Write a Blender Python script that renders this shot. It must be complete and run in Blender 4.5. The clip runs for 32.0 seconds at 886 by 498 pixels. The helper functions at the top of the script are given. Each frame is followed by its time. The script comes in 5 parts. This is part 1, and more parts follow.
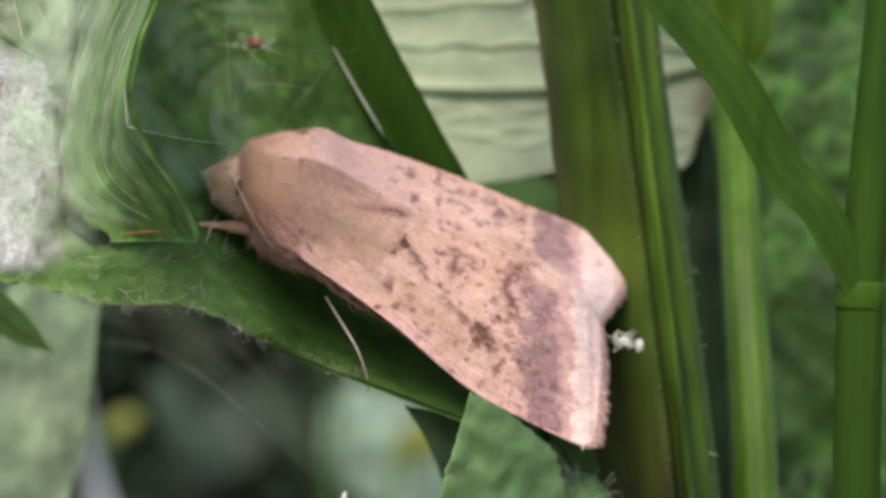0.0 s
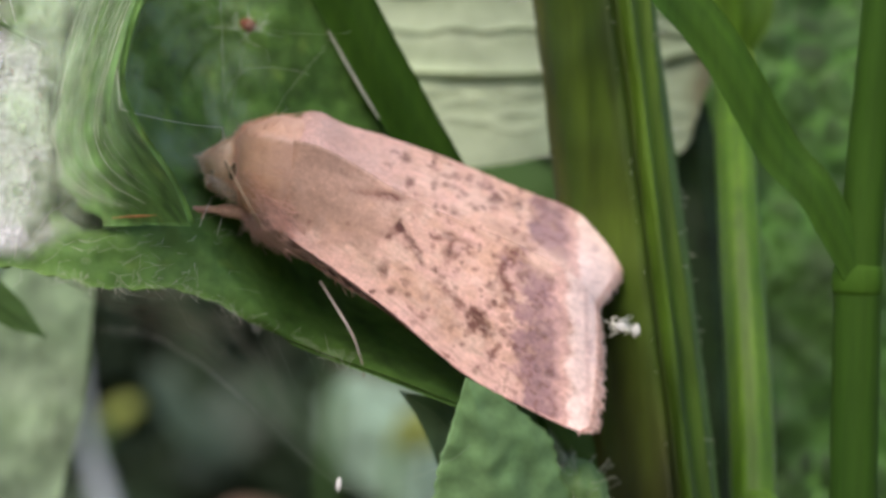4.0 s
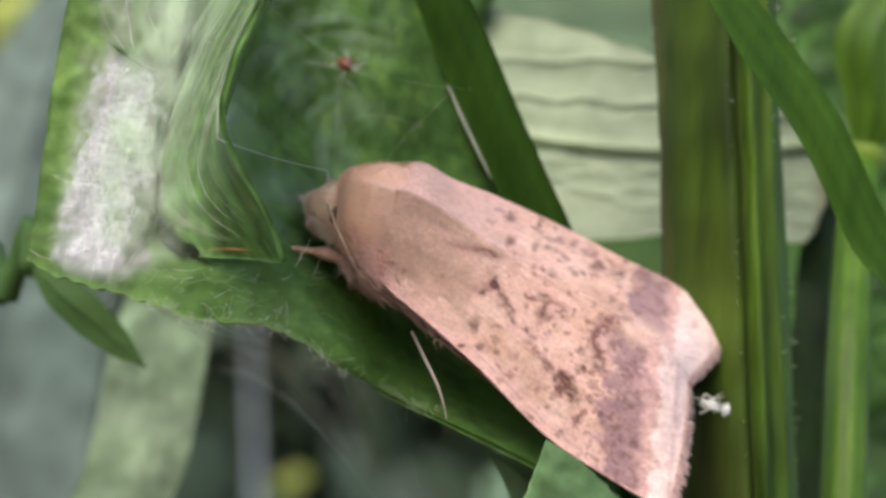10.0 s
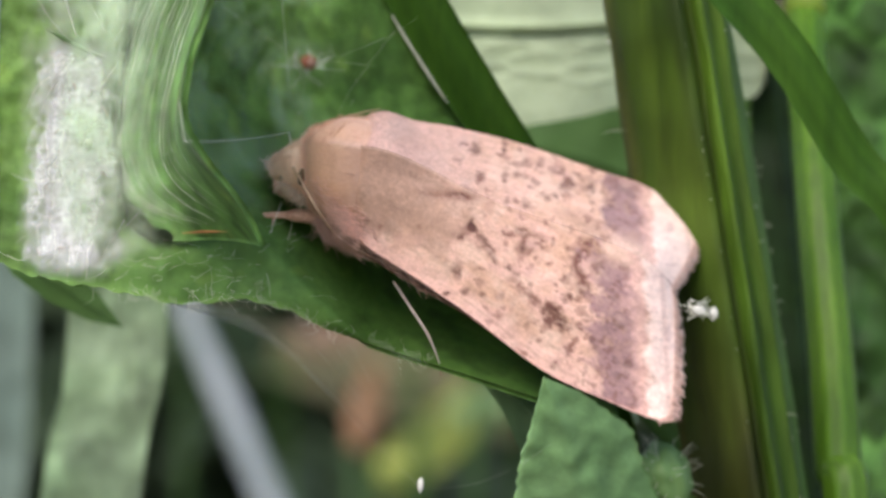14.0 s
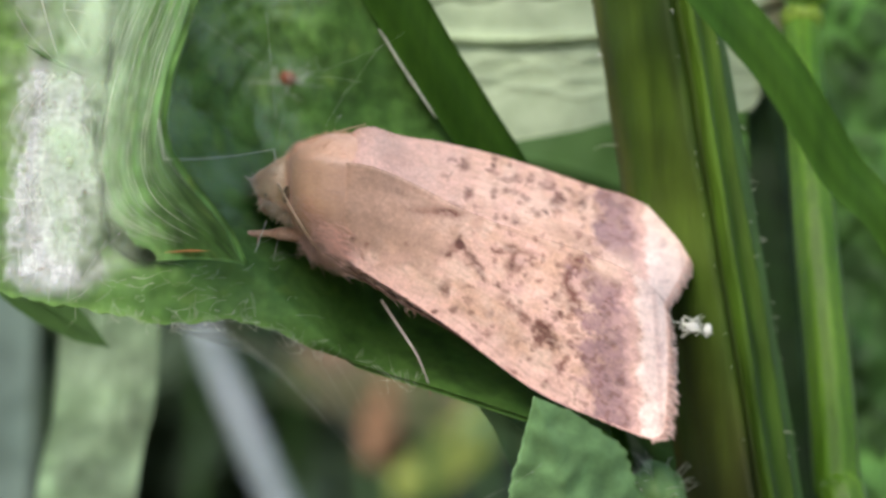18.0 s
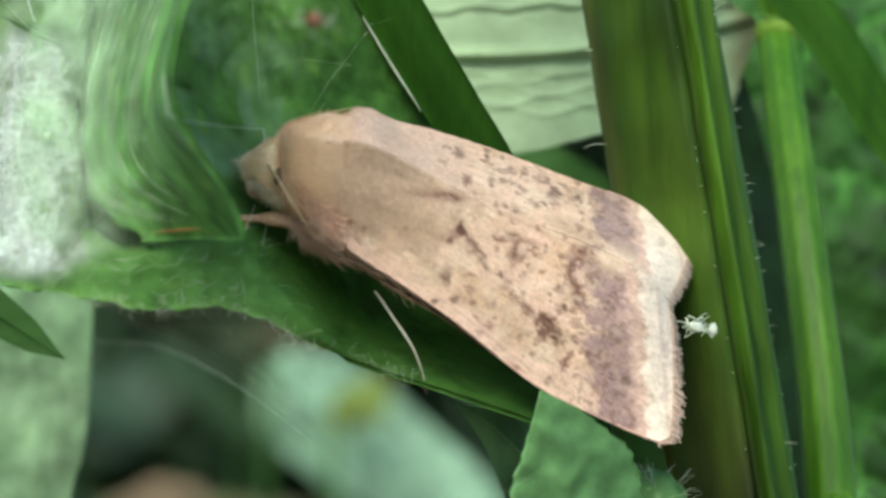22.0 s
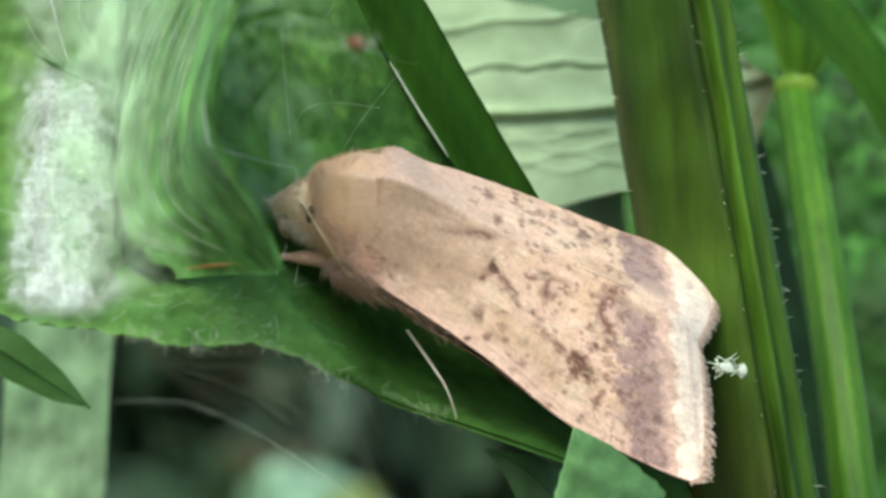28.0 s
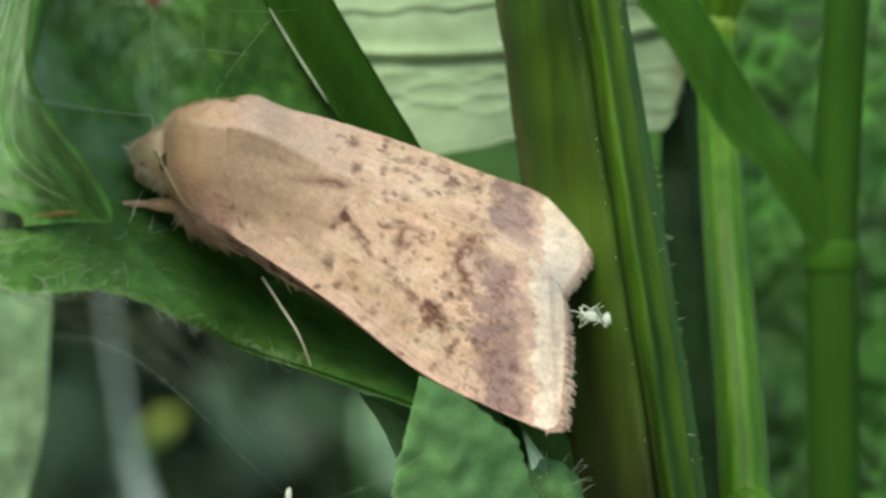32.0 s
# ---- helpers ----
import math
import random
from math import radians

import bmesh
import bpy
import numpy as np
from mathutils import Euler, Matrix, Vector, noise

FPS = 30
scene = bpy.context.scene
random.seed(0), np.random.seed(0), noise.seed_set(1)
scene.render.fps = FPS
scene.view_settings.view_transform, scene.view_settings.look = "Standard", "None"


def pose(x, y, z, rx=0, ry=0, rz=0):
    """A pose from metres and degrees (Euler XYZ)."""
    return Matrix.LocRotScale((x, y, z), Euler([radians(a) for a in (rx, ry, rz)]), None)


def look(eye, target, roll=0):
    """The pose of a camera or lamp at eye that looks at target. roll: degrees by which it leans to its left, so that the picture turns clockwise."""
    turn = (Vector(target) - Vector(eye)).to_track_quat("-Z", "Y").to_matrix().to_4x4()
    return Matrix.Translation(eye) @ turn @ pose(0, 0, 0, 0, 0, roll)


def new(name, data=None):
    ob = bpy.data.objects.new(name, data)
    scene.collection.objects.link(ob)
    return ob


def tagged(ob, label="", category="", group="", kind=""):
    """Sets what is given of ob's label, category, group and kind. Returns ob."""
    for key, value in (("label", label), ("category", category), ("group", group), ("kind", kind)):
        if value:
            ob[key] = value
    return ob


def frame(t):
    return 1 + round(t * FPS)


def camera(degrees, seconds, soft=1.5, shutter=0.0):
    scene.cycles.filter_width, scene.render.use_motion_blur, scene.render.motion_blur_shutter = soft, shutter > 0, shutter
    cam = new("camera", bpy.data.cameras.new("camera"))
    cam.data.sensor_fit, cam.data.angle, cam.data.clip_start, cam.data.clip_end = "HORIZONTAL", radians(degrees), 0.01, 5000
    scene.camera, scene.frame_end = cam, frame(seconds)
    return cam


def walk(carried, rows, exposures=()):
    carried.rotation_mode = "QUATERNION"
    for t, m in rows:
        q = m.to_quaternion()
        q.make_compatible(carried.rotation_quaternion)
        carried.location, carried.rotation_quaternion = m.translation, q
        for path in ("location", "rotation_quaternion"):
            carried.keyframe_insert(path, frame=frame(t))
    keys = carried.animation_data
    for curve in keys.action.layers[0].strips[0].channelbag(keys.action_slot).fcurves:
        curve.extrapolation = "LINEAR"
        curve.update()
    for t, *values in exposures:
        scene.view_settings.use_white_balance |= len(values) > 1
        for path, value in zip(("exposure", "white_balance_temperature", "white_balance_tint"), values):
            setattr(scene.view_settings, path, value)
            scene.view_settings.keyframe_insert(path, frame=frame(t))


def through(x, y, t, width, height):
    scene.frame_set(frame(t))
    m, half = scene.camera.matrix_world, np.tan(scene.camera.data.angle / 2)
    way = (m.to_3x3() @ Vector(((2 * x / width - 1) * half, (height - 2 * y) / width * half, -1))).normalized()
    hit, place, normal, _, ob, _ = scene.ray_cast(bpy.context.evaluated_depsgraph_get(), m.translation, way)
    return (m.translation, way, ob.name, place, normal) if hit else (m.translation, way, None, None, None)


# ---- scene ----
# ------------------------------------------------------------------ camera and walk
# Lengths of the close-up are in millimetres; the moth sits about 0.35 m above the ground.
MM, HIGH = 0.001, 0.35
cam = camera(15.78, 32.0, 3.0)
cam.data.dof.use_dof = True
cam.data.dof.focus_distance = 0.125
cam.data.dof.aperture_fstop = 66.0

# seconds, eye in millimetres, pitch, yaw and roll in degrees
PATH = [
    (0, 3.50, -130.98, 3.08, 2.566, 1.150, 2.576),
    (0.5, 3.28, -130.43, 3.24, 2.511, 0.984, 2.576),
    (1, 4.23, -129.94, 2.97, 2.548, 1.131, 2.663),
    (1.5, 3.63, -130.23, 3.23, 2.357, 1.204, 2.551),
    (2, 4.19, -130.55, 3.40, 2.390, 1.221, 2.524),
    (2.5, 3.22, -130.61, 3.15, 2.372, 1.234, 2.617),
    (3, 3.37, -129.44, 2.48, 2.485, 1.212, 2.617),
    (3.5, 3.60, -129.80, 2.94, 2.370, 1.158, 2.566),
    (5.5, 4.38, -131.09, 2.53, 2.377, 1.780, 3.452),
    (6, 6.42, -131.53, 1.47, 2.598, 2.374, 4.459),
    (6.5, 7.83, -129.68, 0.72, 2.654, 3.023, 6.647),
    (7, 8.55, -128.44, 0.44, 3.110, 3.868, 7.700),
    (7.5, 8.68, -126.66, 1.10, 3.236, 3.997, 8.015),
    (8, 9.87, -127.78, 1.49, 3.396, 4.505, 8.017),
    (8.5, 9.64, -128.57, 1.40, 3.518, 4.546, 8.034),
    (9, 8.53, -127.95, 0.88, 3.489, 4.683, 8.028),
    (9.5, 8.96, -128.32, 1.12, 3.655, 4.827, 7.877),
    (10, 8.61, -129.76, 1.59, 3.822, 5.122, 7.779),
    (10.5, 7.41, -129.55, 2.53, 3.593, 5.060, 7.779),
    (11, 6.86, -128.61, 3.65, 2.621, 4.040, 6.522),
    (11.5, 6.06, -128.86, 6.64, 1.320, 3.655, 3.910),
    (12, 6.46, -130.93, 9.46, 0.411, 3.286, 2.050),
    (12.5, 4.08, -129.63, 12.09, -1.039, 2.385, 1.268),
    (13, 2.92, -129.01, 12.49, -1.837, 2.184, 0.706),
    (13.5, 3.25, -128.84, 12.72, -2.056, 2.424, 0.533),
    (14, 3.93, -129.17, 12.50, -1.915, 2.569, 0.405),
    (14.5, 4.38, -128.49, 12.87, -2.071, 2.701, 0.424),
    (16.5, 5.96, -128.49, 13.14, -1.558, 2.964, 0.595),
    (17, 5.58, -128.79, 13.02, -1.300, 3.013, 0.398),
    (17.5, 5.58, -127.29, 12.98, -1.527, 3.008, 0.311),
    (18, 5.12, -127.00, 12.63, -1.688, 2.933, 0.019),
    (18.5, 4.40, -126.37, 12.37, -1.831, 2.946, -0.055),
    (19, 3.58, -125.51, 11.80, -1.867, 2.780, -0.253),
    (19.5, 2.02, -125.80, 10.92, -1.859, 2.685, -0.370),
    (20, 0.38, -124.06, 9.40, -1.213, 2.055, -0.363),
    (20.5, -1.39, -123.20, 8.62, -0.135, 0.616, 0.128),
    (21, -2.02, -121.42, 7.29, 0.415, 0.179, 0.328),
    (21.5, -3.84, -121.04, 6.35, 1.062, -0.602, 0.458),
    (22, -3.57, -120.01, 5.01, 1.619, -1.058, 0.354),
    (22.5, -3.81, -118.44, 4.38, 1.828, -1.395, 0.377),
    (23, -4.99, -118.10, 2.48, 2.230, -1.575, 0.379),
    (23.5, -6.81, -119.26, 0.93, 2.740, -1.834, 0.534),
    (24, -7.81, -119.76, 0.09, 4.172, -2.592, 0.890),
    (24.5, -9.00, -120.82, -0.40, 5.070, -2.588, 0.712),
    (25, -7.76, -120.13, 0.22, 5.078, -2.695, 0.782),
    (25.5, -8.98, -120.35, 0.22, 4.628, -2.719, 0.712),
    (26, -8.06, -120.47, 0.20, 4.575, -2.482, 0.591),
    (26.5, -7.95, -119.78, -0.04, 4.420, -2.397, 0.515),
    (28.5, -5.23, -120.04, 1.57, 3.763, -1.100, 0.183),
    (29, -4.44, -120.27, 1.76, 3.010, -0.417, 0.608),
    (29.5, -2.31, -120.95, 2.40, 2.823, -0.171, 0.861),
    (30, -0.15, -121.07, 3.19, 2.285, 0.807, 1.056),
    (30.5, 1.88, -120.21, 4.33, 1.583, 1.585, 0.925),
    (31, 2.84, -120.65, 3.89, 1.875, 1.796, 1.277),
    (31.5, 5.22, -120.66, 3.37, 2.029, 1.752, 1.087),
    (32, 7.90, -120.64, 2.91, 2.388, 2.327, 0.820),
]


def held(x, y, z, pitch, yaw, roll):
    eye = Vector((x * MM, y * MM, HIGH + z * MM))
    p, w = radians(pitch), radians(yaw)
    return look(eye, eye + 0.1 * Vector((-math.sin(w) * math.cos(p), math.cos(w) * math.cos(p), math.sin(p))), roll)


EXPOSURES = [
    (0, 0.85, 7300, 22), (9, 0.88, 7200, 22), (10, 0.95, 7200, 22), (11, 1.0, 7200, 13), (12, 1.03, 7150, 16), (13, 1.06, 7100, 18), (17, 1.06, 7100, 16), (19, 1.03, 7150, 1),
    (20, 1.05, 7400, -18), (21, 1.04, 7150, -13), (22, 1.04, 7050, -13), (24, 1.07, 7000, -11), (28, 1.15, 7000, -11), (30, 1.16, 7000, -2), (31, 1.22, 7000, 0), (32, 0.87, 7650, -14),
]
walk(cam, [(t, held(*row)) for t, *row in PATH], EXPOSURES)

# ------------------------------------------------------------------ sky and sun
SUN_UP, SUN_TURN = radians(46), radians(199)
world = bpy.data.worlds.new("sky")
scene.world = world
world.use_nodes = True
wn = world.node_tree.nodes
sky = wn.new("ShaderNodeTexSky")
sky.sky_type, sky.sun_disc, sky.sun_elevation, sky.sun_rotation = "NISHITA", False, SUN_UP, SUN_TURN
wn["Background"].inputs["Strength"].default_value = 0.15
world.node_tree.links.new(sky.outputs[0], wn["Background"].inputs["Color"])
sun = new("sun", bpy.data.lights.new("sun", "SUN"))
sun.data.energy, sun.data.angle, sun.data.color = 2.0, radians(40), (1.0, 0.95, 0.86)
way = Vector((math.sin(SUN_TURN) * math.cos(SUN_UP), math.cos(SUN_TURN) * math.cos(SUN_UP), math.sin(SUN_UP)))
sun.matrix_world = look(way, (0, 0, 0))


# ------------------------------------------------------------------ materials
def material(name):
    m = bpy.data.materials.new(name)
    m.use_nodes = True
    return m, m.node_tree.nodes, m.node_tree.links, m.node_tree.nodes["Principled BSDF"]


def noise_node(n, l, scale, detail=4.0, rough=0.6, stretch=None):
    tex = n.new("ShaderNodeTexNoise")
    tex.inputs["Scale"].default_value, tex.inputs["Detail"].default_value = scale, detail
    tex.inputs["Roughness"].default_value = rough
    at = n.new("ShaderNodeTexCoord")
    if stretch:
        mp = n.new("ShaderNodeMapping")
        mp.inputs["Scale"].default_value = stretch
        l.new(at.outputs["Object"], mp.inputs["Vector"])
        l.new(mp.outputs["Vector"], tex.inputs["Vector"])
    else:
        l.new(at.outputs["Object"], tex.inputs["Vector"])
    return tex


def ramp(n, l, source, stops):
    r = n.new("ShaderNodeValToRGB")
    while len(r.color_ramp.elements) < len(stops):
        r.color_ramp.elements.new(0.5)
    for e, (p, c) in zip(r.color_ramp.elements, stops):
        e.position, e.color = p, (*c, 1)
    l.new(source, r.inputs["Fac"])
    return r


def mixed(n, l, fac, a, b, mode="MIX"):
    m = n.new("ShaderNodeMix")
    m.data_type, m.blend_type = "RGBA", mode
    for sock, v in ((m.inputs["Factor"], fac), (m.inputs["A"], a), (m.inputs["B"], b)):
        if isinstance(v, (int, float)):
            sock.default_value = v
        elif isinstance(v, tuple):
            sock.default_value = (*v, 1)
        else:
            l.new(v, sock)
    return m.outputs["Result"]


def bumped(n, l, shader, height, strength, dist):
    b = n.new("ShaderNodeBump")
    b.inputs["Strength"].default_value, b.inputs["Distance"].default_value = strength, dist
    l.new(height, b.inputs["Height"])
    l.new(b.outputs["Normal"], shader.inputs["Normal"])


def plant(name, dark, light, grain=900.0, stretch=None, rough=0.5, thin=0.25, bump=0.25, tint=False, spec=0.35, through=None):
    """Green tissue: blotches and fine grain, slight gloss, some light through it."""
    m, n, l, shader = material(name)
    big = noise_node(n, l, grain * 0.22, 3, 0.55, stretch)
    fine = noise_node(n, l, grain, 5, 0.65, stretch)
    c = ramp(n, l, big.outputs["Fac"], [(0.3, dark), (0.72, light)]).outputs["Color"]
    f = ramp(n, l, fine.outputs["Fac"], [(0.25, (0.72, 0.72, 0.7)), (0.8, (1.25, 1.22, 1.2))]).outputs["Color"]
    c = mixed(n, l, 1.0, c, f, "MULTIPLY")
    if tint:
        a = n.new("ShaderNodeAttribute")
        a.attribute_name = "tint"
        c = mixed(n, l, 1.0, c, a.outputs["Color"], "MULTIPLY")
    l.new(c, shader.inputs["Base Color"])
    shader.inputs["Roughness"].default_value = rough
    shader.inputs["Specular IOR Level"].default_value = spec
    bumped(n, l, shader, fine.outputs["Fac"], bump, 0.0003)
    if thin:
        t = n.new("ShaderNodeBsdfTranslucent")
        l.new(mixed(n, l, 1.0, c, through or (0.9, 1.0, 0.35), "MULTIPLY"), t.inputs["Color"])
        mx = n.new("ShaderNodeMixShader")
        mx.inputs["Fac"].default_value = thin
        l.new(shader.outputs[0], mx.inputs[1])
        l.new(t.outputs[0], mx.inputs[2])
        l.new(mx.outputs[0], n["Material Output"].inputs["Surface"])
    return m


def painted(name, rough=0.8, grain=5000.0, low=0.82, high=1.15, sheen=0.0, bump=0.3, stretch=None, spec=0.2):
    """Colour from the mesh's own pattern, broken up by fine grain."""
    m, n, l, shader = material(name)
    a = n.new("ShaderNodeAttribute")
    a.attribute_name = "tint"
    fine = noise_node(n, l, grain, 4, 0.7, stretch)
    f = ramp(n, l, fine.outputs["Fac"], [(0.3, (low,) * 3), (0.7, (high,) * 3)]).outputs["Color"]
    l.new(mixed(n, l, 1.0, a.outputs["Color"], f, "MULTIPLY"), shader.inputs["Base Color"])
    shader.inputs["Roughness"].default_value = rough
    shader.inputs["Specular IOR Level"].default_value = spec
    shader.inputs["Sheen Weight"].default_value = sheen
    bumped(n, l, shader, fine.outputs["Fac"], bump, 0.0001)
    return m


def plain(name, dark, light, rough=0.7, grain=4000.0, thin=0.0, stretch=None, tint=False):
    return plant(name, dark, light, grain, stretch, rough, thin, 0.3, tint, 0.25, (1.0, 1.0, 1.0))


def veil(name, colour, low, high, scale):
    """A thin sheet of silk: mostly clear, denser in streaks, as dense as the mesh says."""
    m, n, l, shader = material(name)
    shader.inputs["Base Color"].default_value = (*colour, 1)
    shader.inputs["Roughness"].default_value = 0.6
    clear = n.new("ShaderNodeBsdfTransparent")
    tex = noise_node(n, l, scale, 6, 0.7, (1.0, 1.0, 0.45))
    r = ramp(n, l, tex.outputs["Fac"], [(0.35, (low,) * 3), (0.75, (high,) * 3)])
    a = n.new("ShaderNodeAttribute")
    a.attribute_name = "tint"
    mx = n.new("ShaderNodeMixShader")
    l.new(mixed(n, l, 1.0, r.outputs["Color"], a.outputs["Color"], "MULTIPLY"), mx.inputs["Fac"])
    l.new(clear.outputs[0], mx.inputs[1])
    l.new(shader.outputs[0], mx.inputs[2])
    l.new(mx.outputs[0], n["Material Output"].inputs["Surface"])
    return m


LEAF = plant("leaf_green", (0.047, 0.125, 0.024), (0.09, 0.2, 0.042), 1500, None, 0.6, 0.3, 0.3, True, 0.2)
LEAF_FLAP = plant("leaf_flap_green", (0.072, 0.19, 0.043), (0.13, 0.285, 0.078), 1100, None, 0.6, 0.15, 0.3, True, 0.2)
LEAF_PALE = plant("leaf_underside", (0.29, 0.39, 0.25), (0.39, 0.49, 0.33), 500, None, 0.6, 0.25, 0.25, True)
LEAF_SOFT = plant("leaf_soft_green", (0.13, 0.25, 0.1), (0.22, 0.36, 0.17), 700, None, 0.55, 0.3, 0.35, True)
LEAF_LOW = plant("leaf_low_green", (0.13, 0.28, 0.11), (0.21, 0.4, 0.18), 900, None, 0.5, 0.25, 0.3, True)
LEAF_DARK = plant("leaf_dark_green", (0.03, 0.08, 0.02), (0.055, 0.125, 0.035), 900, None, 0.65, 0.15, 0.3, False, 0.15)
# Green with deep shade put into its colour, for the gap behind the stem.
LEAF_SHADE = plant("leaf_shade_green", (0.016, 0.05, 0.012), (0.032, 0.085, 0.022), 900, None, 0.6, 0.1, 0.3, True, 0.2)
LEAF_WRINKLED = plant("leaf_wrinkled", (0.02, 0.082, 0.012), (0.08, 0.195, 0.04), 700, None, 0.55, 0.2, 0.6, True, 0.3)
STEM = plant("stem_green", (0.016, 0.045, 0.002), (0.066, 0.13, 0.013), 1500, (1, 1, 0.12), 0.65, 0.0, 0.35, True, 0.2)
GRASS = plant("grass_green", (0.05, 0.145, 0.008), (0.105, 0.23, 0.02), 2600, (1, 1, 0.07), 0.45, 0.3, 0.3, True)
GRASS_NEAR = plant("grass_near_green", (0.02, 0.072, 0.006), (0.037, 0.105, 0.01), 2200, (1, 1, 0.1), 0.75, 0.35, 0.2, True, 0.15)
HAIR = plain("plant_hair", (0.55, 0.6, 0.5), (0.75, 0.78, 0.68), 0.4, 4000, 0.3)
SILK = plain("silk_thread", (0.6, 0.66, 0.56), (0.82, 0.86, 0.78), 0.45, 5000, 0.2)
COTTON = plain("silk_cotton", (0.42, 0.46, 0.42), (0.75, 0.77, 0.75), 0.8, 2200, 0.15)
VEIL = veil("silk_veil", (0.55, 0.6, 0.5), 0.04, 0.24, 700)
SHEEN = veil("silk_sheen", (0.5, 0.72, 0.45), 0.08, 0.3, 2200)
MIST = veil("silk_mist", (0.5, 0.58, 0.48), 0.0, 0.6, 650)
PAD = veil("silk_pad", (0.56, 0.6, 0.6), 0.22, 0.95, 1500)
WING = painted("wing_scales", 0.75, 7500, 0.85, 1.13, 0.15, 0.35)
FEELER = plain("moth_feeler", (0.44, 0.31, 0.2), (0.62, 0.46, 0.32), 0.7, 9000)
PALE_LEG = plain("moth_pale_leg", (0.5, 0.44, 0.38), (0.68, 0.62, 0.55), 0.6, 9000)
FUR = painted("moth_fur", 0.9, 9000, 0.9, 1.1, 0.3, 0.2)
BODY = plain("moth_body", (0.2, 0.12, 0.08), (0.36, 0.24, 0.16), 0.85, 6000)
UNDERWING = plain("moth_underwing", (0.09, 0.05, 0.03), (0.2, 0.12, 0.08), 0.85, 5000)
LEG = plain("moth_leg", (0.48, 0.28, 0.2), (0.66, 0.42, 0.32), 0.7, 9000)
EYE = plain("moth_eye", (0.1, 0.07, 0.04), (0.16, 0.11, 0.06), 0.4, 3000)
ORANGE = plain("orange_splinter", (0.18, 0.075, 0.025), (0.36, 0.18, 0.065), 0.6, 5000)
RUST = plain("rusty_debris", (0.06, 0.02, 0.01), (0.17, 0.055, 0.025), 0.6, 5000)
SOIL = plain("soil", (0.05, 0.04, 0.027), (0.12, 0.095, 0.065), 0.95, 90)
FAR_GREEN = plant("far_leaves", (0.036, 0.066, 0.039), (0.078, 0.13, 0.076), 60, None, 0.55, 0.25, 0.1, True)


# ------------------------------------------------------------------ building helpers
def spline(points, count):
    """A smooth line through a few points, as an array of count rows."""
    p = np.array(points, float)
    p = np.vstack([2 * p[0] - p[1], p, 2 * p[-1] - p[-2]])
    s = np.linspace(0, len(p) - 3 - 1e-9, count)
    i = s.astype(int)
    f = (s - i)[:, None]
    a, b, c, d = p[i], p[i + 1], p[i + 2], p[i + 3]
    return 0.5 * (2 * b + (c - a) * f + (2 * a - 5 * b + 4 * c - d) * f**2 + (3 * b - a - 3 * c + d) * f**3)


def opened(v):
    """The plan was drawn for an eye 70 mm off; this sets what grows round the moth out for the true 126 mm, depth by depth."""
    x, y, z = v[:, 0], v[:, 1], v[:, 2]
    y = np.clip(y, -40, 260)
    share = step(-150, -40, z) * (1 - step(200, 260, y))
    size = 1 + share * ((y + 126) / (1.8 * (y + 70)) - 1)
    x0, z0 = 0.6 - 0.0244 * (y + 70), 6 + 0.0384 * (y + 70)
    return np.stack([x0 + (x - x0) * size, v[:, 1], z0 + (z - z0) * size], -1)


def raw(name, verts, faces, mat, parent=None, label="", colours=None, smooth=True):
    """One mesh object; verts in millimetres round the moth."""
    me = bpy.data.meshes.new(name)
    v = opened(np.asarray(verts, float)) * MM
    v[:, 2] += HIGH
    me.from_pydata(v.tolist(), [], [tuple(int(k) for k in f) for f in faces])
    me.materials.append(mat)
    if smooth:
        me.polygons.foreach_set("use_smooth", [True] * len(me.polygons))
    if colours is not None:
        a = me.attributes.new("tint", "FLOAT_COLOR", "POINT")
        c = np.ones((len(v), 4))
        c[:, :3] = colours
        a.data.foreach_set("color", c.ravel())
    me.update()
    ob = new(name, me)
    if parent:
        ob.parent = parent
    if label:
        ob["label"] = label
    return ob


def thing(name, label, category, group="", kind=""):
    return tagged(new(name), label, category, group, kind)


def sheet(name, grid, mat, parent=None, label="", colours=None, thick=0.15):
    """A smooth sheet with thickness from a grid of points [rows, columns, 3]."""
    g = np.asarray(grid, float)
    r, c = g.shape[:2]
    du, dv = np.gradient(g, axis=0), np.gradient(g, axis=1)
    nrm = np.cross(du, dv)
    nrm /= np.linalg.norm(nrm, axis=-1, keepdims=True) + 1e-12
    if nrm[..., 1].mean() < 0:
        nrm = -nrm
    back = g + nrm * thick
    v = np.vstack([g.reshape(-1, 3), back.reshape(-1, 3)])
    k = np.arange(r * c).reshape(r, c)
    q = np.stack([k[:-1, :-1], k[:-1, 1:], k[1:, 1:], k[1:, :-1]], -1).reshape(-1, 4)
    rim = np.concatenate([k[0, :], k[1:, -1], k[-1, -2::-1], k[-2:0:-1, 0]])
    nxt = np.roll(rim, -1)
    m = r * c
    side = np.stack([rim, nxt, nxt + m, rim + m], -1)
    faces = np.vstack([q, q[:, ::-1] + m, side])
    col = None
    if colours is not None:
        cc = np.asarray(colours, float).reshape(-1, 3)
        col = np.vstack([cc, cc])
    return raw(name, v, faces, mat, parent, label, col)


def tube(name, path, radii, mat, parent=None, label="", sides=8, colours=None, profile=None):
    v, f = tube_data(path, radii, sides, profile)
    col = None
    if colours is not None:
        col = np.asarray(colours, float)
    return raw(name, v, f, mat, parent, label, col)


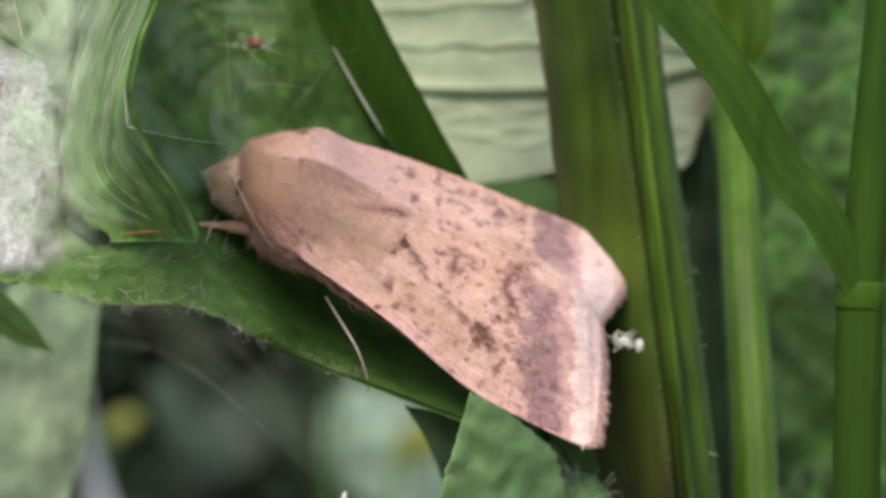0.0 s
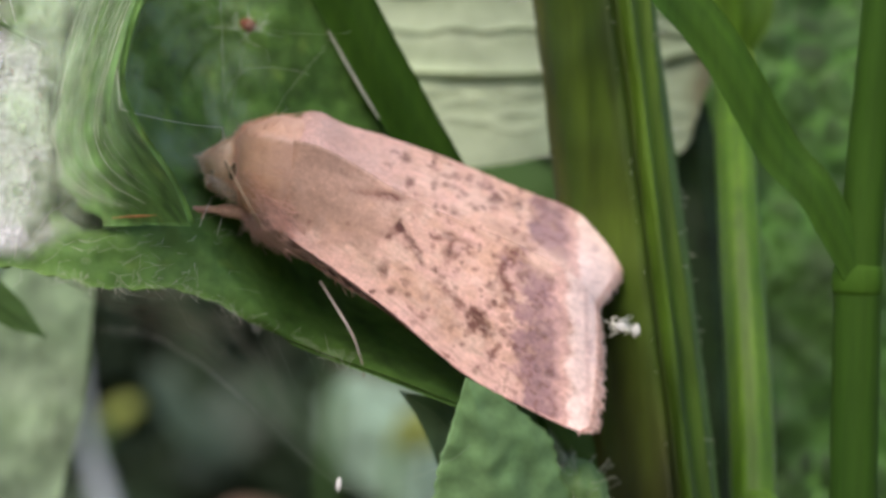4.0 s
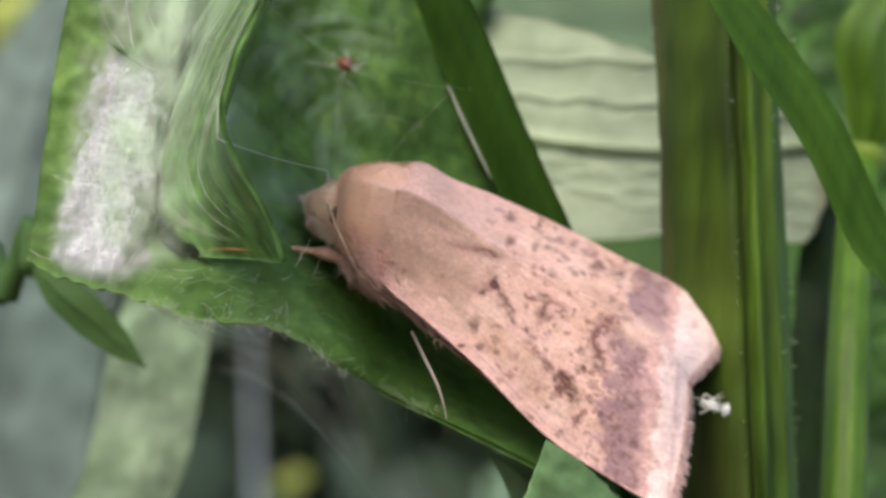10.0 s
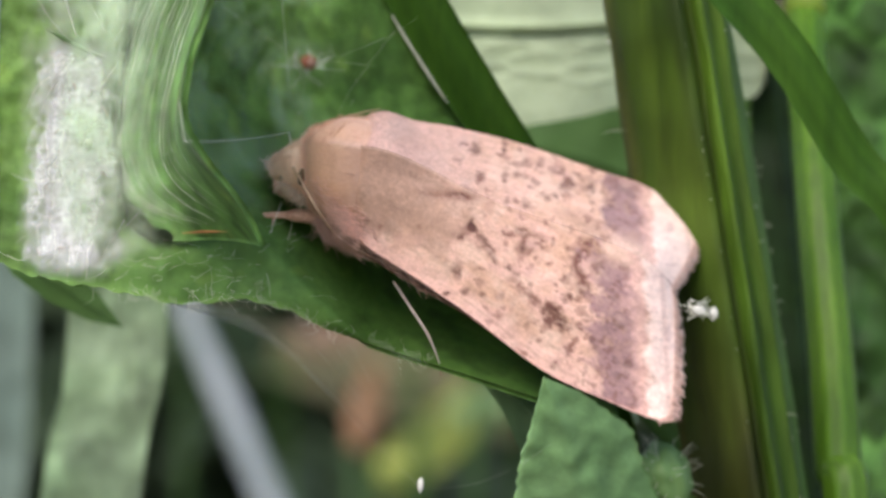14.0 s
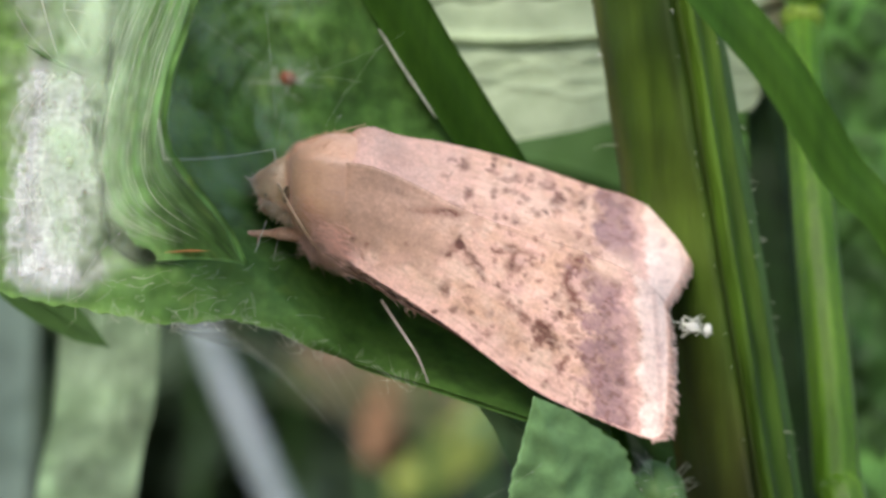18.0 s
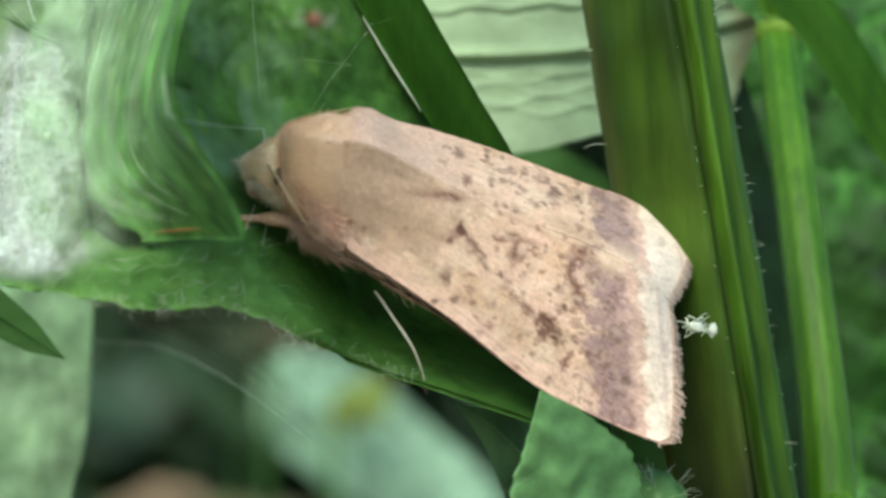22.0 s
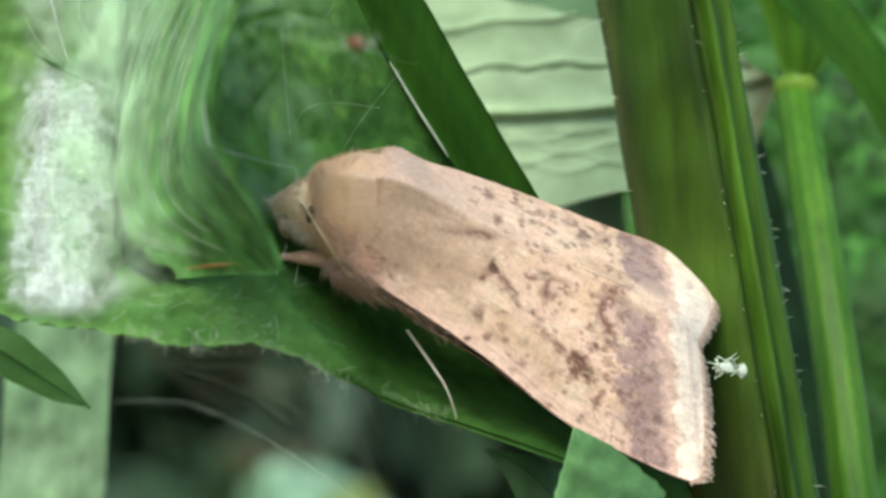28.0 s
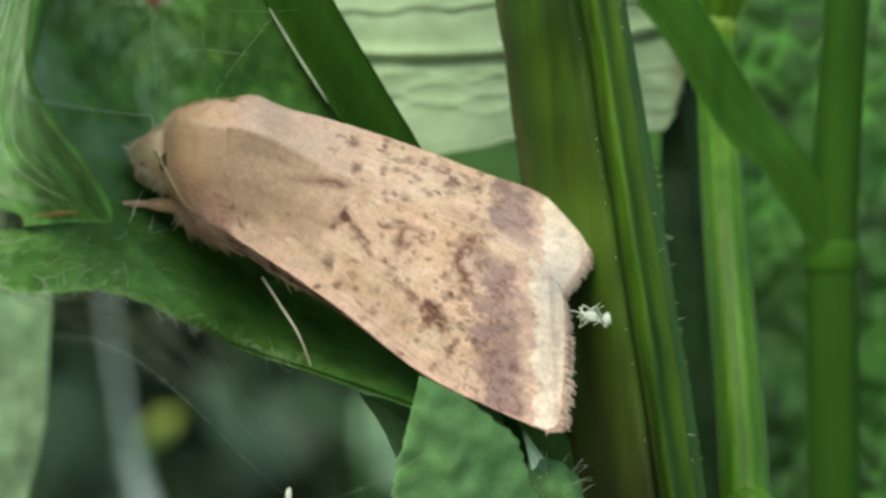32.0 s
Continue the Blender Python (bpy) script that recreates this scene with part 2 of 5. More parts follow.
def tube_data(path, radii, sides=6, profile=None):
    p = np.asarray(path, float)
    r = np.broadcast_to(np.asarray(radii, float), (len(p),))
    t = np.gradient(p, axis=0)
    t /= np.linalg.norm(t, axis=1, keepdims=True) + 1e-12
    ref = np.array([0.0, 1.0, 0.0]) if abs(t[:, 1]).mean() < 0.8 else np.array([1.0, 0.0, 0.0])
    a = np.cross(ref, t)
    a /= np.linalg.norm(a, axis=1, keepdims=True) + 1e-12
    b = np.cross(t, a)
    if profile is None:
        w = np.linspace(0, 2 * np.pi, sides, endpoint=False)
        profile = np.stack([np.cos(w), np.sin(w)], -1)
    else:
        profile = np.asarray(profile, float)
        sides = len(profile)
    v = p[:, None] + r[:, None, None] * (a[:, None] * profile[None, :, :1] + b[:, None] * profile[None, :, 1:])
    k = np.arange(len(p) * sides).reshape(len(p), sides)
    n = np.roll(k, -1, axis=1)
    f = np.stack([k[:-1], n[:-1], n[1:], k[1:]], -1).reshape(-1, 4).tolist()
    f += [k[0, ::-1].tolist(), k[-1].tolist()]
    return v.reshape(-1, 3), f


def bundle(name, tubes, mat, parent=None, label="", colours=None):
    """Many thin tubes as one mesh: rows of (path, radii, sides)."""
    vs, fs, cs, n = [], [], [], 0
    for i, (path, radii, sides) in enumerate(tubes):
        v, f = tube_data(path, radii, sides)
        vs.append(v)
        fs += [[k + n for k in face] for face in f]
        n += len(v)
        if colours is not None:
            cs.append(np.tile(colours[i], (len(v), 1)))
    return raw(name, np.vstack(vs), fs, mat, parent, label, np.vstack(cs) if cs else None)


def blob(name, centre, axes, mat, parent=None, label="", rings=14, lumps=0.0, colour=None, seed=0.0):
    """An uneven egg: centre, three axis vectors."""
    th = np.linspace(0.02, np.pi - 0.02, rings)
    ph = np.linspace(0, 2 * np.pi, rings * 2, endpoint=False)
    d = np.stack([np.sin(th)[:, None] * np.cos(ph), np.sin(th)[:, None] * np.sin(ph), np.cos(th)[:, None] + 0 * ph], -1)
    if lumps:
        k = np.array([[noise.noise(Vector(q) * 2.3 + Vector((seed, 3.1, 7.7))) for q in row] for row in d])
        d = d * (1 + lumps * k[..., None])
    v = np.asarray(centre, float) + d @ np.asarray(axes, float)
    k = np.arange(rings * len(ph)).reshape(rings, -1)
    n = np.roll(k, -1, axis=1)
    f = np.stack([k[:-1], k[1:], n[1:], n[:-1]], -1).reshape(-1, 4).tolist() + [k[0].tolist(), k[-1, ::-1].tolist()]
    v = v.reshape(-1, 3)
    return raw(name, v, f, mat, parent, label, None if colour is None else np.tile(colour, (len(v), 1)))


def wave(x, y, z=0.0):
    return noise.noise(Vector((x, y, z)))


def waves(grid, scale, seed=0.0):
    g = np.asarray(grid)
    return np.array([wave(q[0] * scale + seed, q[1] * scale, q[2] * scale) for q in g.reshape(-1, 3)]).reshape(g.shape[:-1])


def step(a, b, x):
    t = np.clip((x - a) / (b - a), 0, 1)
    return t * t * (3 - 2 * t)


def grain(grid, scale, seed=0, octaves=3):
    """Quick cloudy noise from -1 to 1 over an array of points."""
    p = np.asarray(grid, float) * scale + seed * 17.31
    total, amp, norm = 0.0, 1.0, 0.0
    for o in range(octaves):
        i = np.floor(p).astype(np.int64)
        f = p - i
        f = f * f * (3 - 2 * f)
        acc = 0.0
        for dx in (0, 1):
            for dy in (0, 1):
                for dz in (0, 1):
                    h = (i[..., 0] + dx) * 73856093 ^ (i[..., 1] + dy) * 19349663 ^ (i[..., 2] + dz) * 83492791 ^ (seed + o) * 2654435
                    h = (h ^ (h >> 13)) * 1274126177 & 0xFFFFFFFF
                    r = ((h ^ (h >> 16)) & 0xFFFF) / 32767.5 - 1
                    acc = acc + r * np.where(dx, f[..., 0], 1 - f[..., 0]) * np.where(dy, f[..., 1], 1 - f[..., 1]) * np.where(dz, f[..., 2], 1 - f[..., 2])
        total = total + amp * acc
        norm += amp
        amp *= 0.55
        p = p * 2.03 + 5.7
    return total / norm * 1.5


def loft(name, stations, mat, parent, label, tone, power=2.3, rings=60, around=56):
    """A smooth body through stations of (x, y, z, half height, half depth); returns the object, its points and normals."""
    st = spline(stations, rings)
    w = np.linspace(0, 2 * np.pi, around, endpoint=False)
    c, s = np.cos(w), np.sin(w)
    cc = np.sign(c) * np.abs(c) ** (2 / power)
    ss = np.sign(s) * np.abs(s) ** (2 / power)
    g = np.stack([st[:, 0:1] + 0 * cc, st[:, 1:2] + st[:, 4:5] * cc, st[:, 2:3] + st[:, 3:4] * ss], -1)
    g += 0.04 * grain(g, 1.6, 5)[..., None] * np.array((0, 1, 1))
    k = np.arange(rings * around).reshape(rings, around)
    n = np.roll(k, -1, axis=1)
    faces = np.stack([k[:-1], n[:-1], n[1:], k[1:]], -1).reshape(-1, 4).tolist() + [k[0, ::-1].tolist(), k[-1].tolist()]
    closed = np.concatenate([g[:, -1:], g, g[:, :1]], 1)
    nrm = np.cross(np.gradient(closed, axis=0), np.gradient(closed, axis=1))[:, 1:-1]
    nrm /= np.linalg.norm(nrm, axis=-1, keepdims=True) + 1e-9
    mid = g.mean(1, keepdims=True)
    nrm *= np.sign(((g - mid) * nrm).sum(-1, keepdims=True) + 1e-9)
    ob = raw(name, g.reshape(-1, 3), faces, mat, parent, label, tone(g.reshape(-1, 3)))
    return ob, g, nrm


# ------------------------------------------------------------------ ground and far growth
def ground():
    n = 60
    xs = np.sinh(np.linspace(-8.2, 8.2, n)) * 600
    v = np.array([[x, y, -350 + 6 * wave(x * 0.01, y * 0.01)] for x in xs for y in xs])
    k = np.arange(n * n).reshape(n, n)
    f = np.stack([k[:-1, :-1], k[1:, :-1], k[1:, 1:], k[:-1, 1:]], -1).reshape(-1, 4)
    tagged(raw("ground", v, f, SOIL), "dark bare soil under the plants", "ground", kind="structure")


def leaf_shape(length, width, bend=0.15, rows=9, cols=5):
    """A pointed leaf lying along +x, with a fold at its rib and a bend."""
    u = np.linspace(0, 1, rows)
    w = width * 0.5 * np.sin(np.pi * u**0.8) ** 0.9 + 0.02 * width
    s = np.linspace(-1, 1, cols)
    return np.stack([np.tile(u[:, None] * length, (1, cols)), w[:, None] * s, bend * length * u[:, None] ** 2 + 0.25 * w[:, None] * np.abs(s)], -1)


def hedge():
    """Leafy growth well behind the plant, one mass of separate leaves."""
    rng = np.random.default_rng(7)
    vs, fs, cs, n = [], [], [], 0
    for i in range(9000):
        far = i > 4600
        x, z = rng.uniform(-330, 330) * (1.3 if far else 1), rng.uniform(-340, 330) * (1.2 if far else 1)
        y = rng.uniform(820, 1050) if far else rng.uniform(640, 830)
        size = 1.5 if far else 0.6
        g = leaf_shape(size * rng.uniform(35, 75), size * rng.uniform(18, 38), rng.uniform(-0.3, 0.3))
        m = Euler((rng.uniform(-1.2, 1.2), rng.uniform(-1.0, 1.4), rng.uniform(0, 6.3))).to_matrix()
        g = g @ np.array(m).T + (x, y, z)
        r, c = g.shape[:2]
        k = np.arange(r * c).reshape(r, c) + n
        vs.append(g.reshape(-1, 3))
        fs.append(np.stack([k[:-1, :-1], k[:-1, 1:], k[1:, 1:], k[1:, :-1]], -1).reshape(-1, 4))
        # One leaf in five has a bluish highlight painted into its tint.
        highlit = rng.uniform() < 0.2
        cs.append(np.tile(np.array((1.5, 1.55, 1.9) if highlit else (1.0, 1.0, 1.0)) * rng.uniform(0.55, 1.25), (r * c, 1)))
        n += r * c
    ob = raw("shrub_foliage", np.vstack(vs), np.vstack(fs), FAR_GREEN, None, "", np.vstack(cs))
    tagged(ob, "dense dark green foliage far behind the moth", "foliage", kind="stuff")


ground()
hedge()


# ------------------------------------------------------------------ the plant with the square stem
def herb_stem(parent):
    path = np.vstack([spline([(12.5, 13, -352), (14, 13, -200), (14.5, 12.5, -60), (13.2, 12, -12)], 60)[:-1], spline([(13.2, 12, -12), (11.3, 12, -1.2), (9.3, 12, 10.5), (7.35, 12, 21.7), (5.2, 12, 34)], 150)[:-1], spline([(5.2, 12, 34), (3.2, 12, 50), (1.5, 12, 70)], 20)])
    face = [(-2.85, -0.6), (-2.7, -1.6), (-2.2, -2.6), (-1.4, -3.6), (-0.5, -4.4), (0.05, -4.9), (0.3, -4.95), (0.48, -4.7), (0.55, -4.2), (0.72, -4.0), (0.9, -4.25),
            (1.05, -4.75), (1.25, -4.8), (1.4, -4.4), (1.62, -3.9), (1.9, -3.6), (2.1, -3.75), (2.28, -3.7), (2.45, -3.1), (2.65, -2.2), (2.9, -1.2),
            (2.95, 0.2), (2.6, 1.8), (1.6, 2.9), (0, 3.4), (-1.6, 2.8), (-2.6, 1.4)]
    prof = np.array(face)
    r = 1.0 + 0.02 * np.array([wave(q * 0.12, 4.0) for q in path[:, 2]])
    # Tint by face: grooves and left face painted as if shaded, edges brown.
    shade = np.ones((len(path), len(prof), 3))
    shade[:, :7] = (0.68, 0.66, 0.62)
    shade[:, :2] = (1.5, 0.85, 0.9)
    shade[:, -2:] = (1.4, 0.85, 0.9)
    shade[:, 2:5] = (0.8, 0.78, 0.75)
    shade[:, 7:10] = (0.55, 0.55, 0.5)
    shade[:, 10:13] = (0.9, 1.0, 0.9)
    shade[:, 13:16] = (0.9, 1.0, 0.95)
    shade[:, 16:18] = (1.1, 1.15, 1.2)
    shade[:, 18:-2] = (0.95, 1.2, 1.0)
    # local +x of the profile is world +x, and -y faces the path's front
    p = prof * np.array([1.0, 1.0])
    v, f = tube_data(path, r, profile=p)
    near = np.exp(-((v[:, 2] - 10) / 40) ** 2)
    low = np.array([wave(q[0] * 0.5, q[1] * 0.5, q[2] * 0.11) for q in v])
    fine = np.array([wave(q[0] * 1.6, q[1] * 1.6 + 5, q[2] * 0.35) for q in v])
    v[:, 0] += near * (0.16 * low + 0.07 * fine)
    v[:, 1] += near * (0.2 * fine)
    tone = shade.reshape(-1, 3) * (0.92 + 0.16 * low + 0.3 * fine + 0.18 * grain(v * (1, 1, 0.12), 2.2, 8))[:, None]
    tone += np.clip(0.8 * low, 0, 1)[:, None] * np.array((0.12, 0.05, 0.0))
    # brown of the lower stem, with the moth's shadow painted into it
    brown_shade = (1 - step(0.0, 7.0, v[:, 2] + 5 * low)) * (1 - step(0.2, 1.2, v[:, 0] - np.interp(v[:, 2], path[:, 2], path[:, 0])))
    tone = tone * (1 - brown_shade[:, None] * np.array((0.25, 0.5, 0.3)))
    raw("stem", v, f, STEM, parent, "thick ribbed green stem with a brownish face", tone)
    rng = np.random.default_rng(3)
    hairs = []
    for i in range(84):
        z = rng.uniform(-8, 30)
        c = path[np.argmin(abs(path[:, 2] - z))]
        side = rng.choice([0, 1, 2, 2, 3])
        base, out = [((-2.75, -1.0), (-1, -0.3)), ((0.3, -4.9), (0.1, -1)), ((2.9, -1.2), (1, -0.35)), ((2.28, -3.7), (0.6, -0.8))][side]
        a = np.array([c[0] + base[0], c[1] + base[1], z])
        d = np.array([out[0], out[1], rng.uniform(-0.5, 0.5)])
        ln = rng.uniform(0.1, 0.4) if rng.random() < 0.88 else rng.uniform(0.6, 1.2)
        hairs.append((np.array([a, a + d * ln * 0.5, a + d * ln + (0, 0, rng.uniform(-0.2, 0.2) * ln)]), [0.022, 0.016, 0.006], 4))
    bundle("stem_hair", hairs, HAIR, parent, "short pale hairs along the stem's ribs")
    return path


MARGIN_X = [-19.8, -17.9, -14.7, -11.7, -9.9, -8.2, -6.5, -4.4, -1.7, 2.0, 6.0]
MARGIN_Z = [7.6, 7.0, 6.6, 6.0, 6.25, 5.9, 4.95, 4.1, 3.25, 2.0, 0.6]


def leaf_y(x, z):
    """Depth of the cupped leaf under the moth."""
    zb = np.interp(x, MARGIN_X, MARGIN_Z)
    front = np.interp(x, [-20, -16, -12.5, -8, -4, 2, 6], [-1.2, -2.8, -3.4, -1.6, -0.5, 0.4, 1.5])
    deep = np.interp(x, [-20, -16.5, -14.5, -12, -9, -4, 2, 6], [0.4, 1.6, 2.4, 5.0, 7.0, 8.6, 9.5, 8.5])
    s = np.maximum(z - zb - np.interp(x, [-16, -13.5, -9.5, -7, -5], [0, 1.6, 2.6, 1.2, 0]), 0)
    return front + deep * (1 - np.exp(-s / np.interp(x, [-20, -12, -4, 6], [5.0, 4.5, 2.6, 2.2])))


def cupped_leaf(parent):
    nu, nv = 120, 130
    g = np.zeros((nv, nu, 3))
    for j, v in enumerate(np.linspace(0, 1, nv) ** 1.25):
        xr = np.interp(v, [0, 0.25, 0.4, 0.52, 0.63, 0.77, 1], [5.5, 4.5, 1.2, -0.4, -2.0, -3.9, -7.0])
        xl = np.interp(v, [0, 0.5, 1], [-19.6, -19.7, -19.0])
        x = np.linspace(xl, xr, nu)
        zb = np.interp(x, MARGIN_X, MARGIN_Z)
        zb = np.convolve(np.r_[[zb[0]] * 3, zb, [zb[-1]] * 3], np.ones(7) / 7, "valid")
        zb = zb + 0.1 * np.sin(x * 5.1) * np.sin(x * 1.9 + 1) * (1 - v) * (1 - step(-9, -5, x))
        z = zb + (26 - zb) * v
        g[j] = np.stack([x, leaf_y(x, z), z], -1)
    bumps = waves(g, 0.55) + 0.5 * waves(g, 1.6, 9.0)
    g[..., 1] += 0.3 * bumps * np.minimum(1, np.linspace(0, 8, nv))[:, None]
    rim = g[..., 2] - np.interp(g[..., 0], MARGIN_X, MARGIN_Z)
    g[..., 1] += 0.9 * step(-8, -4.5, g[..., 0]) * np.exp(-np.maximum(rim, 0) / 0.4)
    g[..., 1] += 1.8 * step(0.76, 1.0, np.linspace(0, 1, nu))[None] * step(11, 14, g[..., 2])
    x, z = g[..., 0], g[..., 2]
    # sunken rib and side veins
    rib = np.exp(-((x - (-9.2 - 0.55 * (z - 14) * 0.3)) / 0.5) ** 2) * step(9, 12, z)
    g[..., 1] += 0.35 * rib
    side = np.exp(-((z - 15.2 + 0.75 * (x + 12.4)) / 0.28) ** 2) * step(-12.8, -12.0, x) * (1 - step(-9.2, -8.6, x))
    g[..., 1] += 0.3 * side
    tint = np.ones((nv, nu, 3))
    tint *= (1 - 0.3 * np.clip(side, 0, 1))[..., None]
    left = 1 - step(-18.4, -17.4, x)
    tint += left[..., None] * np.array((0.55, 0.35, 0.6))
    # Lower bulge and left of the hollow are lightened in the tint, as if lit.
    tint += (step(-19, -17, x) * (1 - step(-8.2, -5.4, x)))[..., None] * np.array((0.25, 0.2, 0.5)) * (1 - step(9.0, 12.5, z))[..., None]
    tint += (step(-14, -12.5, x) * (1 - step(-9.0, -5.5, x)) * step(9.5, 12, z))[..., None] * np.array((0.5, 0.38, 0.5))
    spot = waves(g, 0.9, 31.0)
    tint *= np.clip(1 + 0.4 * waves(g, 0.4, 12.0) + 0.22 * grain(g, 1.1, 2) + 0.15 * grain(g, 3.0, 4), 0.35, 2)[..., None]
    net = np.abs(grain(g, 0.55, 7, 2))
    tint *= (1 + 0.16 * (1 - step(0.0, 0.1, net)))[..., None]
    tint += step(0.35, 0.6, spot)[..., None] * np.array((0.7, 0.4, 0.3)) * (1 - step(-7, -3, x))[..., None]
    pale = np.exp(-((z - np.interp(x, MARGIN_X, MARGIN_Z)) / 0.15) ** 2)
    tint += (pale * (1 - step(-8, -5, x)))[..., None] * np.array((0.8, 0.6, 0.8))
    leaf = sheet("leaf_blade", g, LEAF, parent, "cupped green leaf with a downy margin", tint, 0.22)
    # the part of the leaf that curls forward
    m, k = 70, 60
    base = np.array([(x, leaf_y(x, z) + 0.0, z) for x, _, z in spline([(-13.3, 0, 8.4), (-14.7, 0, 9.2), (-15.3, 0, 11.6), (-14.9, 0, 16), (-14.6, 0, 20), (-14.4, 0, 25)], k)])
    edge = spline([(-8.1, -7.5, 8.45), (-8.7, -9.0, 10.0), (-9.6, -10.8, 11.5), (-10.1, -12.0, 13.0), (-9.7, -13.0, 14.9), (-8.8, -13.9, 17), (-7.6, -14.5, 20), (-6.5, -15, 25)], k)
    u = np.linspace(0, 1, m)[None, :, None]
    v = np.linspace(0, 1, k)[:, None, None]
    f = base[:, None] * (1 - u) + edge[:, None] * u
    # the fold leaves the leaf smoothly and steepens towards its edge
    f[..., 1] = base[:, None, 1] + (edge[:, None, 1] - base[:, None, 1]) * u[..., 0] ** (1.9 + 1.3 * (1 - v[..., 0]) ** 5) - 0.3 * (1 - u[..., 0]) + 0.9 * np.exp(-u[..., 0] / 0.05)
    arch = np.sin(np.pi * u)
    f = f + arch * np.array((0.5, -0.2, 0.0)) + arch * (1 - v) ** 3 * np.array((-0.2, -0.1, 0.15)) + np.array((0, 0.1, 0)) * (1 - u)
    f[..., 1] += 0.22 * waves(f, 0.8, 4.0)
    ft = np.ones((k, m, 3)) * (0.9 + 0.5 * waves(f, 0.5, 2.0) + 0.4 * waves(f, 1.7, 3.0))[..., None]
    ft *= (1 + 0.4 * grain(f * (1, 1, 0.45), 1.3, 6))[..., None]
    ft += step(0.25, 0.8, grain(f * (1, 1, 0.4), 1.0, 8))[..., None] * np.array((0.8, 0.45, 0.3))
    sheet("leaf_fold", f, LEAF_FLAP, leaf, "lighter fold of the leaf curling forward", ft, 0.2)
    # leaf stalk, behind the moth, to the stem
    tube("leaf_stalk", spline([(4.5, 9.5, 4.0), (7, 10.5, 1.0), (10.5, 11.5, -4), (12, 12, -9)], 16), np.linspace(0.7, 0.9, 16), LEAF_DARK, parent)
    rng = np.random.default_rng(5)
    down = []
    for i in range(95):
        x0 = rng.choice([rng.uniform(-16, -5), rng.uniform(-14, -8), rng.uniform(-12, -6), rng.uniform(-8, -2)])
        z0 = np.interp(x0, MARGIN_X, MARGIN_Z) + rng.uniform(-0.05, 0.3)
        a = np.array([x0, leaf_y(x0, z0) - 0.1, z0])
        d = rng.normal(0, 1, 3) * (0.8, 0.5, 0.6) + (0, -0.3, -0.25)
        ln = rng.uniform(0.1, 0.45)
        b = a + d * ln * 0.5 + rng.normal(0, 0.08, 3)
        down.append((spline([a, b, b + rng.normal(0, 0.2, 3), b + rng.normal(0, 0.3, 3)], 7), [0.006, 0.006, 0.006, 0.005, 0.005, 0.004, 0.003], 3))
    bundle("leaf_margin_hair", down, HAIR, leaf, "white down along the leaf's lower margin")
    return f


def pale_leaf(parent):
    """Back of a pale leaf hanging behind the stem, its veins standing out."""
    nu, nv = 110, 90
    u = np.linspace(0, 1, nu)[None, :]
    v = np.linspace(0, 1, nv)[:, None]
    x = -7 + 23.3 * u + 0 * v
    low = np.interp(x, [-7, -2, 1.0, 4.5, 7.4, 10, 12.2, 12.9, 14.3, 15.2, 16.3], [15.5, 14.2, 13.8, 14.4, 15.2, 15.8, 16.2, 15.4, 15.6, 18.4, 21.0])
    high = np.interp(x, [-7, -2, 1, 4.4, 7, 10, 12.5, 14.5, 16.3], [27.0, 26.4, 25.8, 24.9, 24.35, 24.1, 23.6, 22.7, 21.5]) + 0.06 * np.sin(2.3 * x)
    z = low + (high - low) * v
    y = 27.5 + 0.06 * (x - 4) ** 2 * 0.2 + 0.25 * (z - 20) * 0.4
    tint = np.ones((nv, nu, 3))

    def vein(line, width, lift, tone):
        nonlocal y, tint
        e = np.exp(-((z - line) / width) ** 2)
        y = y - lift * e
        tint = tint + (tone * e)[..., None] * np.array((1.0, 1.0, 0.7))

    vein(19.35 + 0.011 * (x - 1) ** 2, 0.32, 0.5, 0.18)
    # Sunken lines painted darker: the main vein's shadow here, a crease further down.
    vein(19.35 + 0.011 * (x - 1) ** 2 - 0.5, 0.28, -0.25, -0.09)
    vein(21.9 + 0.05 * (x - 1) + 0.12 * np.sin(x * 1.7), 0.16, 0.2, 0.05)
    vein(21.65 + 0.05 * (x - 1) + 0.12 * np.sin(x * 1.7) + 0.08 * np.sin(x * 4.1), 0.09, -0.15, -0.14)
    vein(24.3 + 0.1 * (x - 1) + 0.1 * np.sin(x * 1.3), 0.15, 0.2, 0.07)
    for a, b in ((0.5, 17.5), (3.5, 16.9), (6, 16.5), (10.5, 18.2), (12.6, 18.6)):
        vein(b + 0.35 * np.sin((x - a) * 1.1), 0.1, 0.1, -0.06)
    g = np.stack([x + 0 * z, y, z], -1)
    g[..., 1] += 0.25 * waves(g, 0.5, 3)
    # the withered corner
    dry = step(14.2, 15.6, x + 0.5 * grain(g, 1.2, 5)) + step(15.0, 16.2, x) * 0.5
    tint *= 1 - np.clip(dry, 0, 1)[..., None] * np.array((0.2, 0.4, 0.5))
    sheet("hanging_leaf", g, LEAF_PALE, parent, "pale grey-green leaf underside with raised veins", tint, 0.25)
    tube("hanging_leaf_stalk", spline([(-6.8, 29, 24), (-3, 26, 36), (2.5, 18, 52), (2.6, 12.5, 62)], 20), 0.7, LEAF_DARK, parent)


